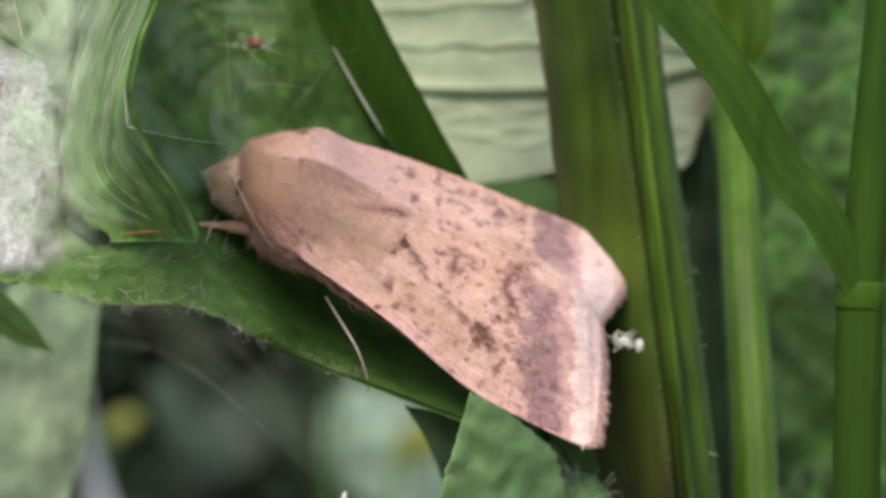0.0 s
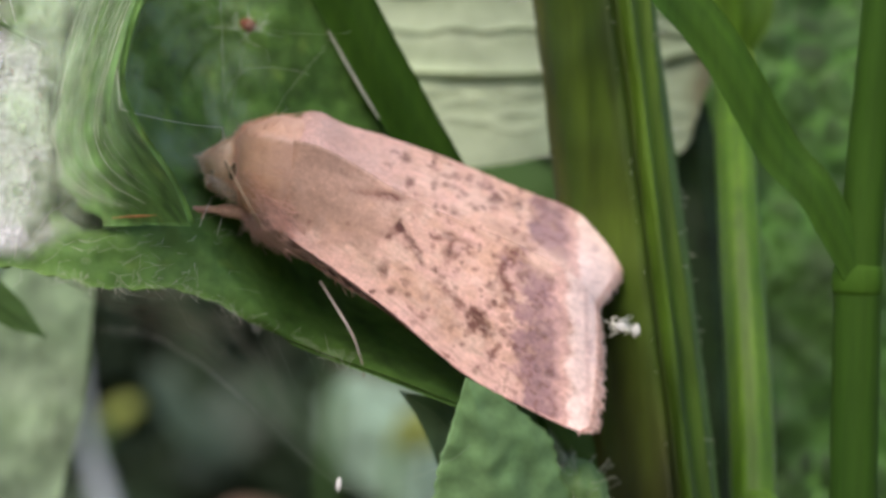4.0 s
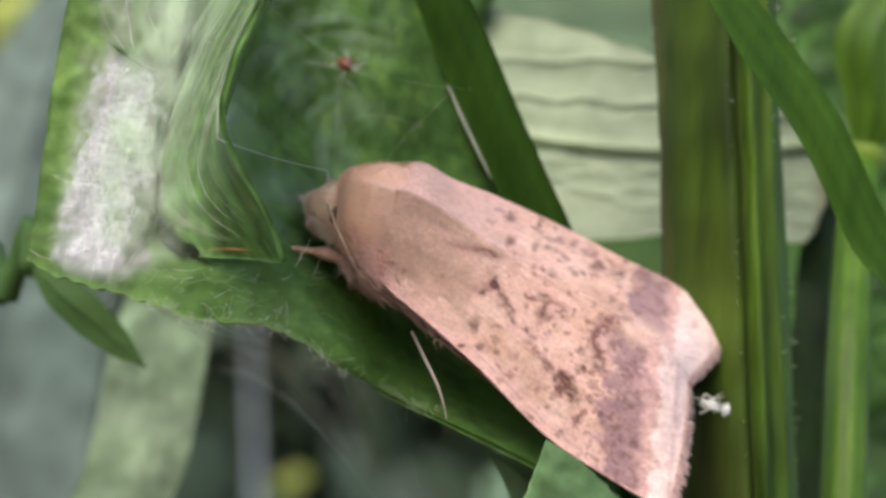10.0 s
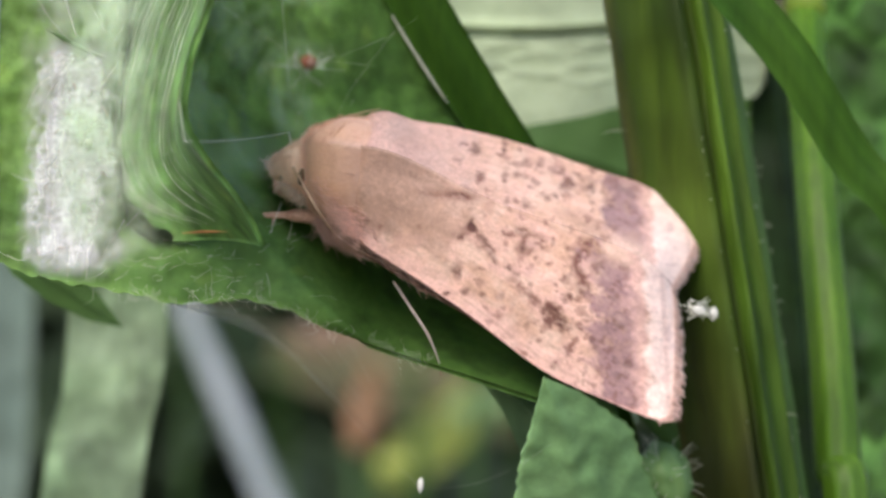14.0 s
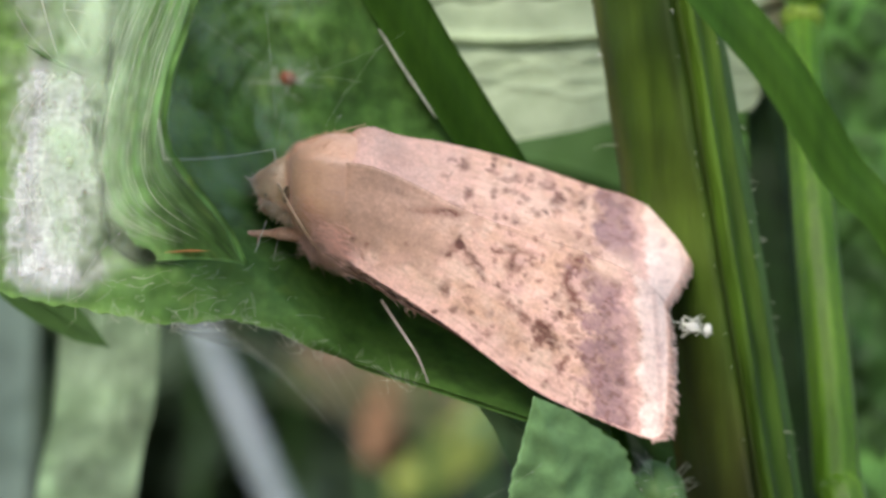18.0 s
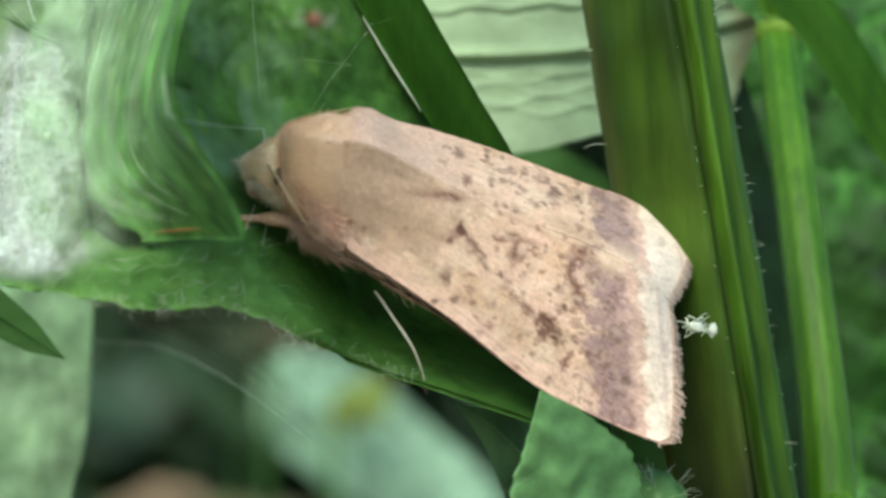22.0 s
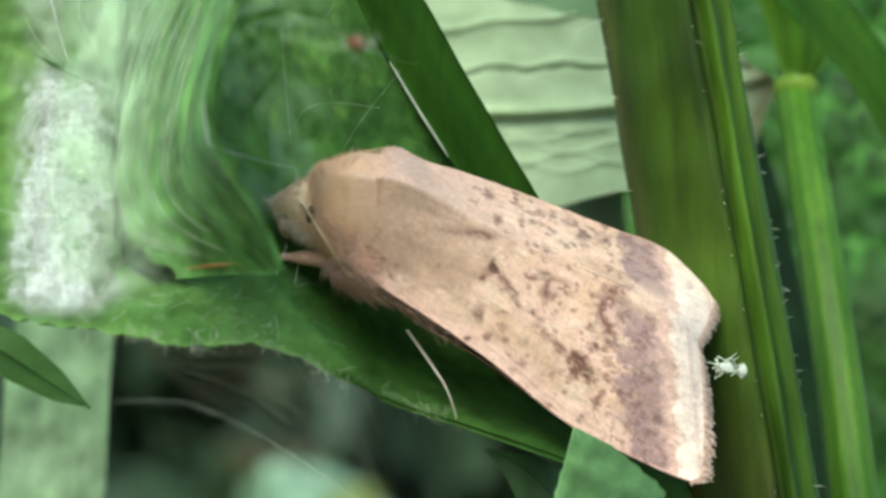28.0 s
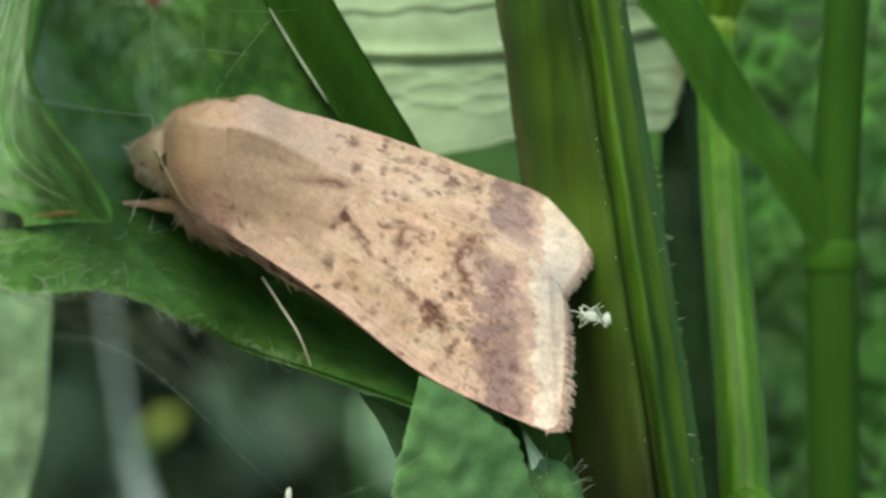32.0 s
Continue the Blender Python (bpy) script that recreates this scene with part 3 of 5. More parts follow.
def low_leaf(parent):
    """Leaf whose tip stands up in front of the wing's lower edge, with a pale toothed margin."""
    nu, nv = 40, 60
    mid = spline([(2.3, -1.6, 3.15), (3.2, -0.4, 0.6), (4.0, 1.2, -2.5), (6.0, 4, -8), (10, 9, -14)], nv)
    wl = np.interp(np.linspace(0, 1, nv), [0, 0.1, 0.3, 0.6, 1], [0.05, 0.75, 2.1, 3.2, 0.8])
    wr = np.interp(np.linspace(0, 1, nv), [0, 0.1, 0.3, 0.6, 1], [0.05, 1.1, 2.6, 3.0, 0.8])
    s = np.linspace(-1, 1, nu)
    g = np.zeros((nv, nu, 3))
    tint = np.ones((nv, nu, 3))
    for j in range(nv):
        tooth = 1 + 0.07 * (j * 0.31 % 1.0)
        w = np.where(s < 0, wl[j], wr[j]) * tooth
        g[j] = mid[j] + np.stack([s * w * 0.95, 0.45 * np.abs(s) * w * (s > 0) + 0.12 * np.abs(s) * w, 0.28 * s * w], -1)
    g[..., 1] += 0.18 * waves(g, 1.1, 6.0)
    tint += np.exp(-((s + 1) / 0.06) ** 2)[None, :, None] * np.array((1.2, 1.0, 1.2))
    tint *= (1.0 + 0.22 * waves(g, 0.9, 1.0) + 0.12 * grain(g, 3.0, 3))[..., None]
    sheet("low_leaf", g, LEAF_LOW, parent, "green leaf with a pale toothed edge", tint, 0.2)


def herb():
    top = thing("wild_herb", "tall green herb with square ribbed stem and broad leaves", "plant")
    herb_stem(top)
    parts = cupped_leaf(top)
    pale_leaf(top)
    low_leaf(top)
    return parts


FLAP = herb()


# ------------------------------------------------------------------ grasses and other leaves
def ribbon(path, widths, across, fold=0.2, cols=9):
    p = np.asarray(path, float)
    a = np.asarray(across, float)
    a = a / np.linalg.norm(a)
    s = np.linspace(-1, 1, cols)
    g = p[:, None] + np.asarray(widths)[:, None, None] * s[None, :, None] * a
    g[..., 1] += fold * np.asarray(widths)[:, None] * np.abs(s)[None]
    return g


def ribs(g, count, amount=0.2):
    s = np.linspace(0, 1, g.shape[1])
    return np.ones(g.shape[:2] + (3,)) * (1 + amount * np.sin(s * np.pi * 2 * count))[None, :, None]


def bright_grass():
    top = thing("grass_plant", "bright green grass with a jointed stem", "grass")
    path = spline([(19, 8, -352), (18, 9, -150), (17, 12, -20), (16.5, 14, -1.6), (16.0, 17, 8.9), (16.1, 21, 15.0), (16.5, 25.5, 20.1)], 120)
    prof = [(math.cos(w) * (1 + 0.06 * math.cos(9 * w)), math.sin(w) * (1 + 0.06 * math.cos(9 * w))) for w in np.linspace(0, 2 * np.pi, 27, endpoint=False)]
    col = np.interp(path[:, 2], [8, 20], [1.0, 1.35])[:, None, None] * np.ones((120, 27, 3)) * (1 + 0.2 * np.cos(9 * np.linspace(0, 2 * np.pi, 27, endpoint=False)))[None, :, None]
    tube("culm", path, np.interp(path[:, 2], [-352, 0, 21], [1.3, 1.1, 0.95]), GRASS, top, "ribbed bright green culm", colours=col.reshape(-1, 3), profile=prof)
    node = path[-1]
    d = np.array([0.12, 0.25, 1.0])
    tube("culm_joint", node + np.linspace(-0.3, 0.9, 9)[:, None] * d, [0.98, 1.06, 1.15, 1.18, 1.2, 1.18, 1.12, 1.04, 0.95], GRASS, top, "swollen pale yellow-green joint", 16, np.tile((2.6, 1.8, 2.6), (9 * 16, 1)))
    up = spline([node + 0.8 * d, node + (0.4, 1.5, 8), node + (0.3, 3, 22), node + (-1, 4, 45)], 30)
    tube("upper_culm", up, np.linspace(0.95, 0.6, 30), GRASS, top, "", 14, np.tile((0.9, 0.9, 0.9), (30 * 14, 1)))
    blade = spline([node + (0.0, -1.0, 0.8), node + (0.1, -1.6, 3.0), node + (-0.3, -2.0, 7), node + (2.5, 0, 12), node + (7, 2, 17)], 40)
    w = np.interp(np.linspace(0, 1, 40), [0, 0.2, 0.4, 0.7, 1], [0.9, 1.7, 2.3, 1.6, 0.1])
    g = ribbon(blade, w, (0.95, 0.1, -0.2), 0.5)
    sheet("leaf_blade", g, GRASS, top, "", ribs(g, 3), 0.12)


def near_grass():
    top = thing("grass_plant", "out-of-focus dark green grass close to the camera", "grass")
    node = np.array([15.2, -12, 7.4])
    path = spline([(20, -14, -352), (18.5, -10, -160), (16.0, -12.6, -25), (15.4, -12, -2), node], 90)
    col = np.tile((0.9, 0.9, 0.9), (90 * 16, 1))
    tube("culm", path, 0.8, GRASS_NEAR, top, "", 16, col)
    up = spline([node, (15.4, -12, 12), (15.7, -12, 17.6), (16.7, -10, 32), (19, 0, 70)], 60)
    tube("upper_culm", up, np.linspace(0.76, 0.6, 60), GRASS_NEAR, top, "", 16, np.tile((0.95, 0.95, 0.9), (60 * 16, 1)))
    tube("culm_joint", node + np.linspace(-0.5, 0.5, 7)[:, None] * np.array([0.03, 0, 1.0]), [0.8, 0.84, 0.87, 0.88, 0.87, 0.84, 0.8], GRASS_NEAR, top, "paler joint where the blade leaves", 16, np.tile((1.35, 1.3, 1.2), (7 * 16, 1)))
    blade = spline([node + (0.1, -0.7, -0.2), node + (-1.6, -1.0, 2.8), (12.3, -12.6, 11.7), (10.3, -12.6, 14.9), (8.3, -12, 17.4), (4.8, -9, 22), (-3, 2, 33)], 60)
    w = np.interp(np.linspace(0, 1, 60), [0, 0.12, 0.35, 0.7, 1], [0.5, 0.7, 0.8, 0.85, 0.1])
    g = ribbon(blade, w, (0.75, 0.15, 0.62), 0.35)
    sheet("leaf_blade", g, GRASS_NEAR, top, "", ribs(g, 3, 0.12), 0.12)


def back_blade():
    top = thing("grass_plant", "broad dark green grass blade with a pale shining edge", "grass")
    path = spline([(16, 30, -352), (12, 26, -120), (7.5, 15, -20), (4.6, 11, 3), (1.6, 9.6, 10.6), (-0.8, 8.6, 14.6), (-2.45, 8.0, 17.2), (-4.5, 7.4, 20.6), (-8, 6.5, 26), (-16, 6, 40)], 120)
    w = np.interp(path[:, 2], [-352, -20, 5, 12, 20, 30, 40], [1.2, 1.3, 1.15, 1.15, 1.28, 1.1, 0.2])
    g = ribbon(path, w, (0.85, -0.12, 0.5), 0.12, 13)
    tint = ribs(g, 3, 0.1)
    sheet("leaf_blade", g, GRASS_NEAR, top, "", tint * 0.95, 0.15)
    # The edge's shine is put into the colour of a thin pale tube.
    edge = g[:, 0] + (-0.05, -0.14, 0)
    keep = (path[:, 2] > 14.9) & (path[:, 2] < 19.2)
    line = spline(edge[keep], 60)
    tube("pale_edge", line, 0.062 * np.sin(np.linspace(0.04, np.pi - 0.04, 60)) ** 0.4, HAIR, top, "shining pale edge of the blade", 6)


def simple_leaf(name, label, spine, widths, across, mat, tone=1.0, fold=0.25, rough=0.3, cols=27, rows=80, foot=None, pucker=0.0, midrib=True):
    top = thing(name, label, "leaf")
    p = spline(spine, rows)
    w = np.interp(np.linspace(0, 1, rows), np.linspace(0, 1, len(widths)), widths)
    g = ribbon(p, w, across, fold, cols)
    g[..., 1] += rough * waves(g, 0.35, len(label))
    if pucker:
        g[..., 1] -= pucker * grain(g * (1, 1, 0.7), 0.55, 21, 2)
    tint = tone * np.ones(g.shape) * np.clip(1 + 0.25 * waves(g, 0.3, 5.0) + 0.35 * grain(g, 0.5, 3) + 0.2 * grain(g * (1, 1, 0.2), 1.2, 9), 0.4, 1.8)[..., None]
    sheet("blade", g, mat, top, "", tint, 0.25)
    rib = g[:, cols // 2] + (0, -0.1, 0)
    if not midrib:
        rib = rib + (0, 0.35, 0)
    tube("midrib", rib, np.maximum(0.02, 0.05 * w), mat, top, "", 6, np.tile(tint[:, cols // 2][:, None] * 1.2, (1, 6, 1)).reshape(-1, 3))
    if foot:
        tube("stalk", spline([p[0], *foot], 24), 0.6, LEAF_DARK, top)
    return top


def wrinkled_leaf():
    top = thing("wrinkled_leaf", "large dark green wrinkled leaf with a netted surface", "leaf")
    nu, nv = 150, 190
    x = np.linspace(11, 52, nu)[None, :] + np.zeros((nv, 1))
    z = np.linspace(-30, 46, nv)[:, None] + np.zeros((1, nu))
    y = 46 + 0.012 * (x - 28) ** 2
    g = np.stack([x, y, z], -1)
    h = np.array([noise.voronoi(Vector((q[0] * 0.42 + 0.12 * q[2], q[2] * 0.34, 0.3)))[0][1] - noise.voronoi(Vector((q[0] * 0.42 + 0.12 * q[2], q[2] * 0.34, 0.3)))[0][0] for q in g.reshape(-1, 3)]).reshape(nv, nu)
    g[..., 1] -= 0.8 * np.minimum(h, 0.35) + 0.9 * waves(g, 0.16, 1.0) + 0.3 * waves(g, 0.6, 1.0)
    fine = np.exp(-((h - 0.05) / 0.05) ** 2) * np.clip(0.4 + 1.2 * grain(g, 0.2, 5), 0, 1.3)
    tint = (0.62 + 0.6 * np.minimum(h, 0.4) + 1.7 * fine + 0.6 * waves(g, 0.13, 8.0) + 0.5 * waves(g, 0.5, 3.0))[..., None] * np.ones(3)
    sheet("blade", g, LEAF_WRINKLED, top, "", tint, 0.3)
    tube("stalk", spline([(28, 46.6, -29), (30, 50, -120), (32, 52, -352)], 24), 1.4, LEAF_DARK, top)


bright_grass()
near_grass()
back_blade()
wrinkled_leaf()
simple_leaf("dark_leaf", "small dark green pointed leaf beside the white silk", [(-24.6, 14.2, 7.9), (-23.2, 13.4, 7.0), (-21.3, 13.2, 5.9), (-19.5, 13.2, 4.7), (-18.0, 13.2, 3.75)], [0.25, 0.85, 1.05, 0.7, 0.02], (0.25, 0.1, 0.95), LEAF_DARK, foot=[(-26.5, 17, 7.0), (-32, 22, -30), (-40, 24, -352)])
simple_leaf("strap_leaf", "pale green blurred strap-shaped leaf hanging below", [(-22.0, 34, 14), (-23.4, 35.5, 6), (-24.0, 36, -2), (-25.6, 36.5, -12), (-28, 38, -60), (-30, 42, -352)], [2.6, 3.0, 3.1, 3.1, 2.6, 1.2], (1.0, 0.05, 0.1), LEAF_SOFT, np.array((1.35, 1.2, 1.7)), 0.03, cols=41, rows=400, pucker=0.16, midrib=False)
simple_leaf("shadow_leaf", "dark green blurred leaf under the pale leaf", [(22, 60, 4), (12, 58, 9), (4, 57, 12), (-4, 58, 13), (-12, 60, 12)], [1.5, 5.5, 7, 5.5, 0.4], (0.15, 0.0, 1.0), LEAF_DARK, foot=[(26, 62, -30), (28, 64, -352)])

simple_leaf("dark_leaf", "small dark green leaf tip under the moth", [(9, 12, -16), (6, 10, -7), (3.2, 8.6, -1.4), (1.2, 8.1, 1.0), (-0.6, 8, 2.1)], [0.8, 2.2, 1.9, 0.9, 0.02], (0.75, 0.1, 0.65), LEAF_LOW, 0.5, foot=[(11, 12.5, -22), (12.5, 12.8, -30)])


# Leaf added to darken the gap; the shade is in its colour.
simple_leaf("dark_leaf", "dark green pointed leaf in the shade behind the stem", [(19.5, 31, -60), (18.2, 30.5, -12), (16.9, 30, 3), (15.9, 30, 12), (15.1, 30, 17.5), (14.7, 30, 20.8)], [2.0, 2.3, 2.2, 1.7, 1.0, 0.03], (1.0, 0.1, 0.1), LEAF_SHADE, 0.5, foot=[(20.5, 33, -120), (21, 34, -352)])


def hairy_bud():
    top = thing("hairy_bud", "small downy green side bud beside the stem", "bud")
    c = np.array((7.6, 5.2, -1.9))
    blob("bud", c, ((1.15, 0, 0.2), (0, 1.6, 0), (-0.3, 0, 1.5)), LEAF_LOW, top, "", 18, 0.2, (0.75, 0.72, 0.6))
    rng = np.random.default_rng(41)
    hair = []
    for i in range(90):
        d = rng.normal(0, 1, 3) * (1, 0.6, 1) + (-0.6, -0.5, 0.2)
        d /= np.linalg.norm(d)
        a = c + d * (1.1, 1.5, 1.45)
        e = d + rng.normal(0, 0.25, 3)
        hair.append((np.array([a, a + e * 0.4, a + e * 0.75 + (0, 0, -0.1)]), [0.018, 0.013, 0.005], 3))
    bundle("bud_hair", hair, HAIR, top, "pale soft hairs")
    tube("bud_stalk", spline([c + (0.4, 1, -0.8), c + (2.0, 3.2, -2.6), (11.6, 11.5, -6)], 12), 0.6, STEM, top, "", 8, np.ones((96, 3)))


hairy_bud()


# ------------------------------------------------------------------ far leaves that show as soft patches
def far_patches():
    for label, spine, widths, across, mat, tone in (
        ("broad pale bluish-green leaf far below the moth", [(-18.5, 300, 2), (-15, 300, -1.5), (-10.5, 300, -5), (-3, 300, -11), (6, 300, -17), (14, 300, -22)], [2.5, 6.8, 8, 7.5, 6, 2], (0.75, 0, 0.66), BLUISH, 0.9),
        ("small yellow-green leaf over the pale leaf far below", [(-10, 292, -6), (-6.5, 291, -3.5), (-3, 292, 0)], [1.2, 3.4, 1], (0.8, 0, -0.6), YELLOW, 1.1),
        ("yellow-green leaf far below the moth", [(-68.5, 450, -6.5), (-65.3, 450, -5.2), (-62, 450, -4)], [1, 2.6, 1], (0.1, 0, 1), YELLOW, 1.4),
        ("yellow-green leaf far below the moth", [(-34, 450, -48), (-26, 449, -44), (-17, 450, -40)], [3, 6, 3], (0.1, 0, 1), YELLOW, 1.5),
        ("light green leaf far below the moth", [(-25.5, 447, -38), (-21, 446, -35), (-16.5, 447, -31.5)], [2, 4, 1.5], (0.5, 0, 0.8), YELLOW, 1.5),
        ("mid-green leaf far behind the moth", [(-98, 180, -60), (-86, 185, -30), (-82, 190, -14)], [3, 9, 2], (0.95, 0, 0.2), LEAF_SOFT, 0.35),
        ("soft bluish-green leaf far behind the white silk", [(-80, 130, -70), (-73, 130, -30), (-70, 130, 4), (-68, 130, 30), (-64, 130, 52)], [8, 15, 13, 11, 3], (0.95, 0, 0.1), BLUISH, np.array((0.52, 0.5, 0.56))),
        ("pinkish-brown withered leaf far below the moth", [(-64, 600, -34), (-55, 600, -31.5), (-44, 600, -31)], [1.5, 4.6, 2], (0.2, 0, 1), DRY, 0.62),
        ("brown withered leaf far below the moth", [(-36, 620, 8), (-26, 620, 4), (-15, 620, 6)], [2, 5, 2], (0.2, 0, 1), DRY, np.array((0.16, 0.2, 0.16))),
        ("dull green leaf far below the moth", [(-10, 600, 8), (-8.5, 600, 20), (-7, 600, 34)], [2, 5, 2], (1, 0, 0.1), BLUISH, 0.22),
        ("broad olive-brown withered leaf far below the moth", [(-74, 660, -40), (-50, 658, -44), (-25, 658, -48), (4, 660, -56)], [5, 11, 12, 6], (0.15, 0, 1), DRY, np.array((0.32, 0.46, 0.36))),
        ("mid-green leaf far below the moth", [(-36, 605, -56), (-24, 604, -51), (-10, 605, -46)], [3, 7, 2], (0.2, 0, 1), LEAF_SOFT, 0.9),
        ("soft grey-green leaf far behind the hanging leaf", [(62, 300, 66), (32, 300, 75), (-6, 300, 75), (-42, 300, 64)], [4, 15, 15, 4], (0, 0, 1), BLUISH, np.array((0.55, 0.6, 0.45))),
        ("bright yellow-green leaf far behind the white silk", [(-102, 300, 50), (-91, 300, 57), (-79, 300, 63)], [2, 6, 2], (0.2, 0, 1), YELLOW, 1.8),
        ("rusty withered leaf far below the moth", [(-37.6, 450, -43.5), (-36.3, 450, -36), (-34.8, 450, -28)], [1.5, 3.0, 1.0], (1, 0, -0.1), WITHERED, np.array((0.95, 1.05, 1.0))),
    ):
        low = [(spine[0][0] - 2, spine[0][1] + 4, -150), (spine[0][0] - 3, spine[0][1] + 6, -352)]
        simple_leaf("far_leaf", label, spine, widths, across, mat, tone, rough=0.5, foot=low)
    top = thing("dry_stalk", "pale bluish-grey dry stalk far behind", "stalk")
    run = spline([(-79, 450, 60), (-76.5, 450, 25), (-72.3, 450, -2), (-68.5, 450, -18), (-61.2, 450, -35), (-53.8, 450, -52), (-40, 452, -85), (-15, 456, -150), (12, 460, -352)], 90)
    tube("stalk", run, np.interp(run[:, 2], [-352, -50, -28, -14, 0, 60], [2.5, 2.5, 2.3, 1.3, 0.6, 0.5]), GREY_STALK, top)


BLUISH = plain("bluish_leaf", (0.22, 0.36, 0.27), (0.32, 0.48, 0.37), 0.7, 200, 0.2, tint=True)
YELLOW = plain("yellow_leaf", (0.16, 0.21, 0.05), (0.22, 0.27, 0.07), 0.6, 300, 0.3, tint=True)
DRY = plain("dry_leaf", (0.3, 0.2, 0.14), (0.46, 0.33, 0.24), 0.8, 300, 0.2, tint=True)
WITHERED = plain("withered_leaf", (0.2, 0.1, 0.06), (0.34, 0.18, 0.11), 0.8, 300, 0.2, tint=True)
GREY_STALK = plain("grey_stalk", (0.22, 0.28, 0.3), (0.32, 0.38, 0.41), 0.7, 400)
far_patches()


# ------------------------------------------------------------------ silk
def silk():
    top = thing("silk_web", "torn white spider silk stretched over the leaf", "web")
    rng = np.random.default_rng(11)
    # cottony strip on the leaf
    nu, nv = 46, 150
    v = np.linspace(0, 1, nv)
    z = 6.9 + v * 9.6
    mid = np.interp(z, [6.9, 9, 13, 17], [-16.2, -16.7, -16.3, -16.3])
    half = np.interp(z, [6.9, 7.6, 10, 14, 15.8, 16.5], [1.5, 2.1, 2.2, 2.0, 1.9, 1.6]) + 0.3 * np.array([wave(q * 0.9, 2.0) for q in z])
    s = np.linspace(-1, 1, nu)
    x = mid[:, None] + half[:, None] * s
    zz = z[:, None] + 0 * x
    y = leaf_y(x, zz) - 0.12
    g = np.stack([x, y, zz], -1)
    lump = 0.25 * (waves(g, 0.5, 2.0) + 0.3) + 0.1 * waves(g, 1.7, 5.0) + 0.06 * waves(g, 4.5, 1.0) + 0.04 * waves(g, 9.0, 1.0)
    g[..., 1] -= np.maximum(0.05, 0.35 + 0.75 * lump) * np.sqrt(np.maximum(0, 1 - s**2))[None]
    soft = step(0.05, 0.75, 1 - np.abs(s)[None, :] + 0.35 * grain(g, 1.1, 14) + 0.3 * grain(g, 4.0, 15)) * np.clip(0.95 + 0.5 * grain(g, 2.6, 16) + 0.3 * grain(g, 7.0, 17), 0.15, 1.2) * step(0.0, 0.14, v)[:, None] * (1 - step(0.88, 1.0, v))[:, None]
    sheet("silk_pad", g, PAD, top, "matted white silk in a lumpy strip", np.clip(soft, 0, 1)[..., None] * np.ones(3), 0.1)
    # thin film spreading from the pad over the leaf
    ex = np.linspace(-18.9, -12.2, 70)[None, :] + np.zeros((120, 1))
    ez = np.linspace(6.9, 25.5, 120)[:, None] + np.zeros((1, 70))
    mist = np.stack([ex, leaf_y(ex, ez) - 0.3 - 0.15 * step(-15.5, -14, ex), ez], -1)
    fade = step(-18.9, -17.6, ex) * (1 - step(-15.2, -12.4, ex)) * step(6.9, 8.2, ez) * (0.85 + 0.15 * (1 - step(14, 19, ez)))
    fade = fade * np.clip(0.75 + 0.9 * waves(mist, 0.7, 3.0), 0, 1)
    sheet("silk_mist", mist, MIST, top, "cloudy silk film round the pad", fade[..., None] * np.ones(3), 0.01)
    strands = []
    for i in range(70):
        a0, z0 = rng.uniform(-18.0, -13.6), rng.uniform(7, 22)
        a1, z1 = a0 + rng.normal(0, 0.9), z0 + rng.normal(0, 1.3)
        q = spline([(a0, 0, z0), ((a0 + a1) / 2 + rng.normal(0, 0.2), 0, (z0 + z1) / 2 + rng.normal(0, 0.2)), (a1, 0, z1)], 12)
        q[:, 1] = leaf_y(q[:, 0], q[:, 2]) - 0.45 - rng.uniform(0, 0.7)
        strands.append((q, rng.uniform(0.003, 0.008), 3))
    tagged(bundle("pad_strand", strands, SILK, top, "fine loose strands of silk"), kind="stuff")
    # The crease's shade is laid on as a thin dark tube.
    tube("crease", spline([(-17.7, -1.3, 16.9), (-16.9, -1.5, 16.45), (-16.0, -1.6, 16.0), (-14.6, -1.2, 15.5)], 20), np.interp(np.linspace(0, 1, 20), [0, 0.5, 1], [0.03, 0.1, 0.03]), LEAF_DARK, top, "dark strip for the shaded crease at the end of the pad")
    stray = []
    for i in range(66):
        low = i < 60
        a0, z0 = (rng.uniform(-14.5, -7.0), rng.uniform(6.2, 9.2)) if low else (rng.uniform(-9, -5), rng.uniform(10, 20))
        turn = rng.uniform(-0.7, 0.7) + (0 if low else 1.3)
        ln = rng.uniform(0.2, 0.9)
        q = spline([(a0, 0, z0), (a0 + ln * 0.5 * math.cos(turn) + rng.normal(0, 0.1), 0, z0 + ln * 0.5 * math.sin(turn) + rng.normal(0, 0.1)), (a0 + ln * math.cos(turn), 0, z0 + ln * math.sin(turn))], 10)
        q[:, 1] = leaf_y(q[:, 0], q[:, 2]) - (0.3 if low else 0.6)
        stray.append((q, rng.uniform(0.003, 0.007), 3))
    tagged(bundle("stray_strand", stray, SILK, top, "short stray strands of silk on the leaf"), kind="stuff")
    # specks of dirt in the silk
    specks = []
    for i in range(36):
        j, k = rng.integers(6, nv - 8), rng.integers(6, nu - 6)
        a = g[j, k] + (0, -0.03, 0)
        d = rng.normal(0, 1, 3) * (1, 0.2, 0.7)
        specks.append((np.array([a, a + d * rng.uniform(0.03, 0.2)]), [0.025, 0.01], 4))
    tagged(bundle("dirt_speck", specks, UNDERWING, top, "dark specks caught in the silk"), kind="stuff")
    # Glint painted as a tiny white bead on the pad.
    blob("glint_bead", (-15.75, -2.3, 12.3), np.diag((0.16, 0.14, 0.18)), SILK, top, "tiny white glint", 8, 0.3)
    # combed threads over the fold
    k, m = FLAP.shape[:2]
    threads = []

    def swing(v):
        return 2.1 * (v - 0.5) ** 2

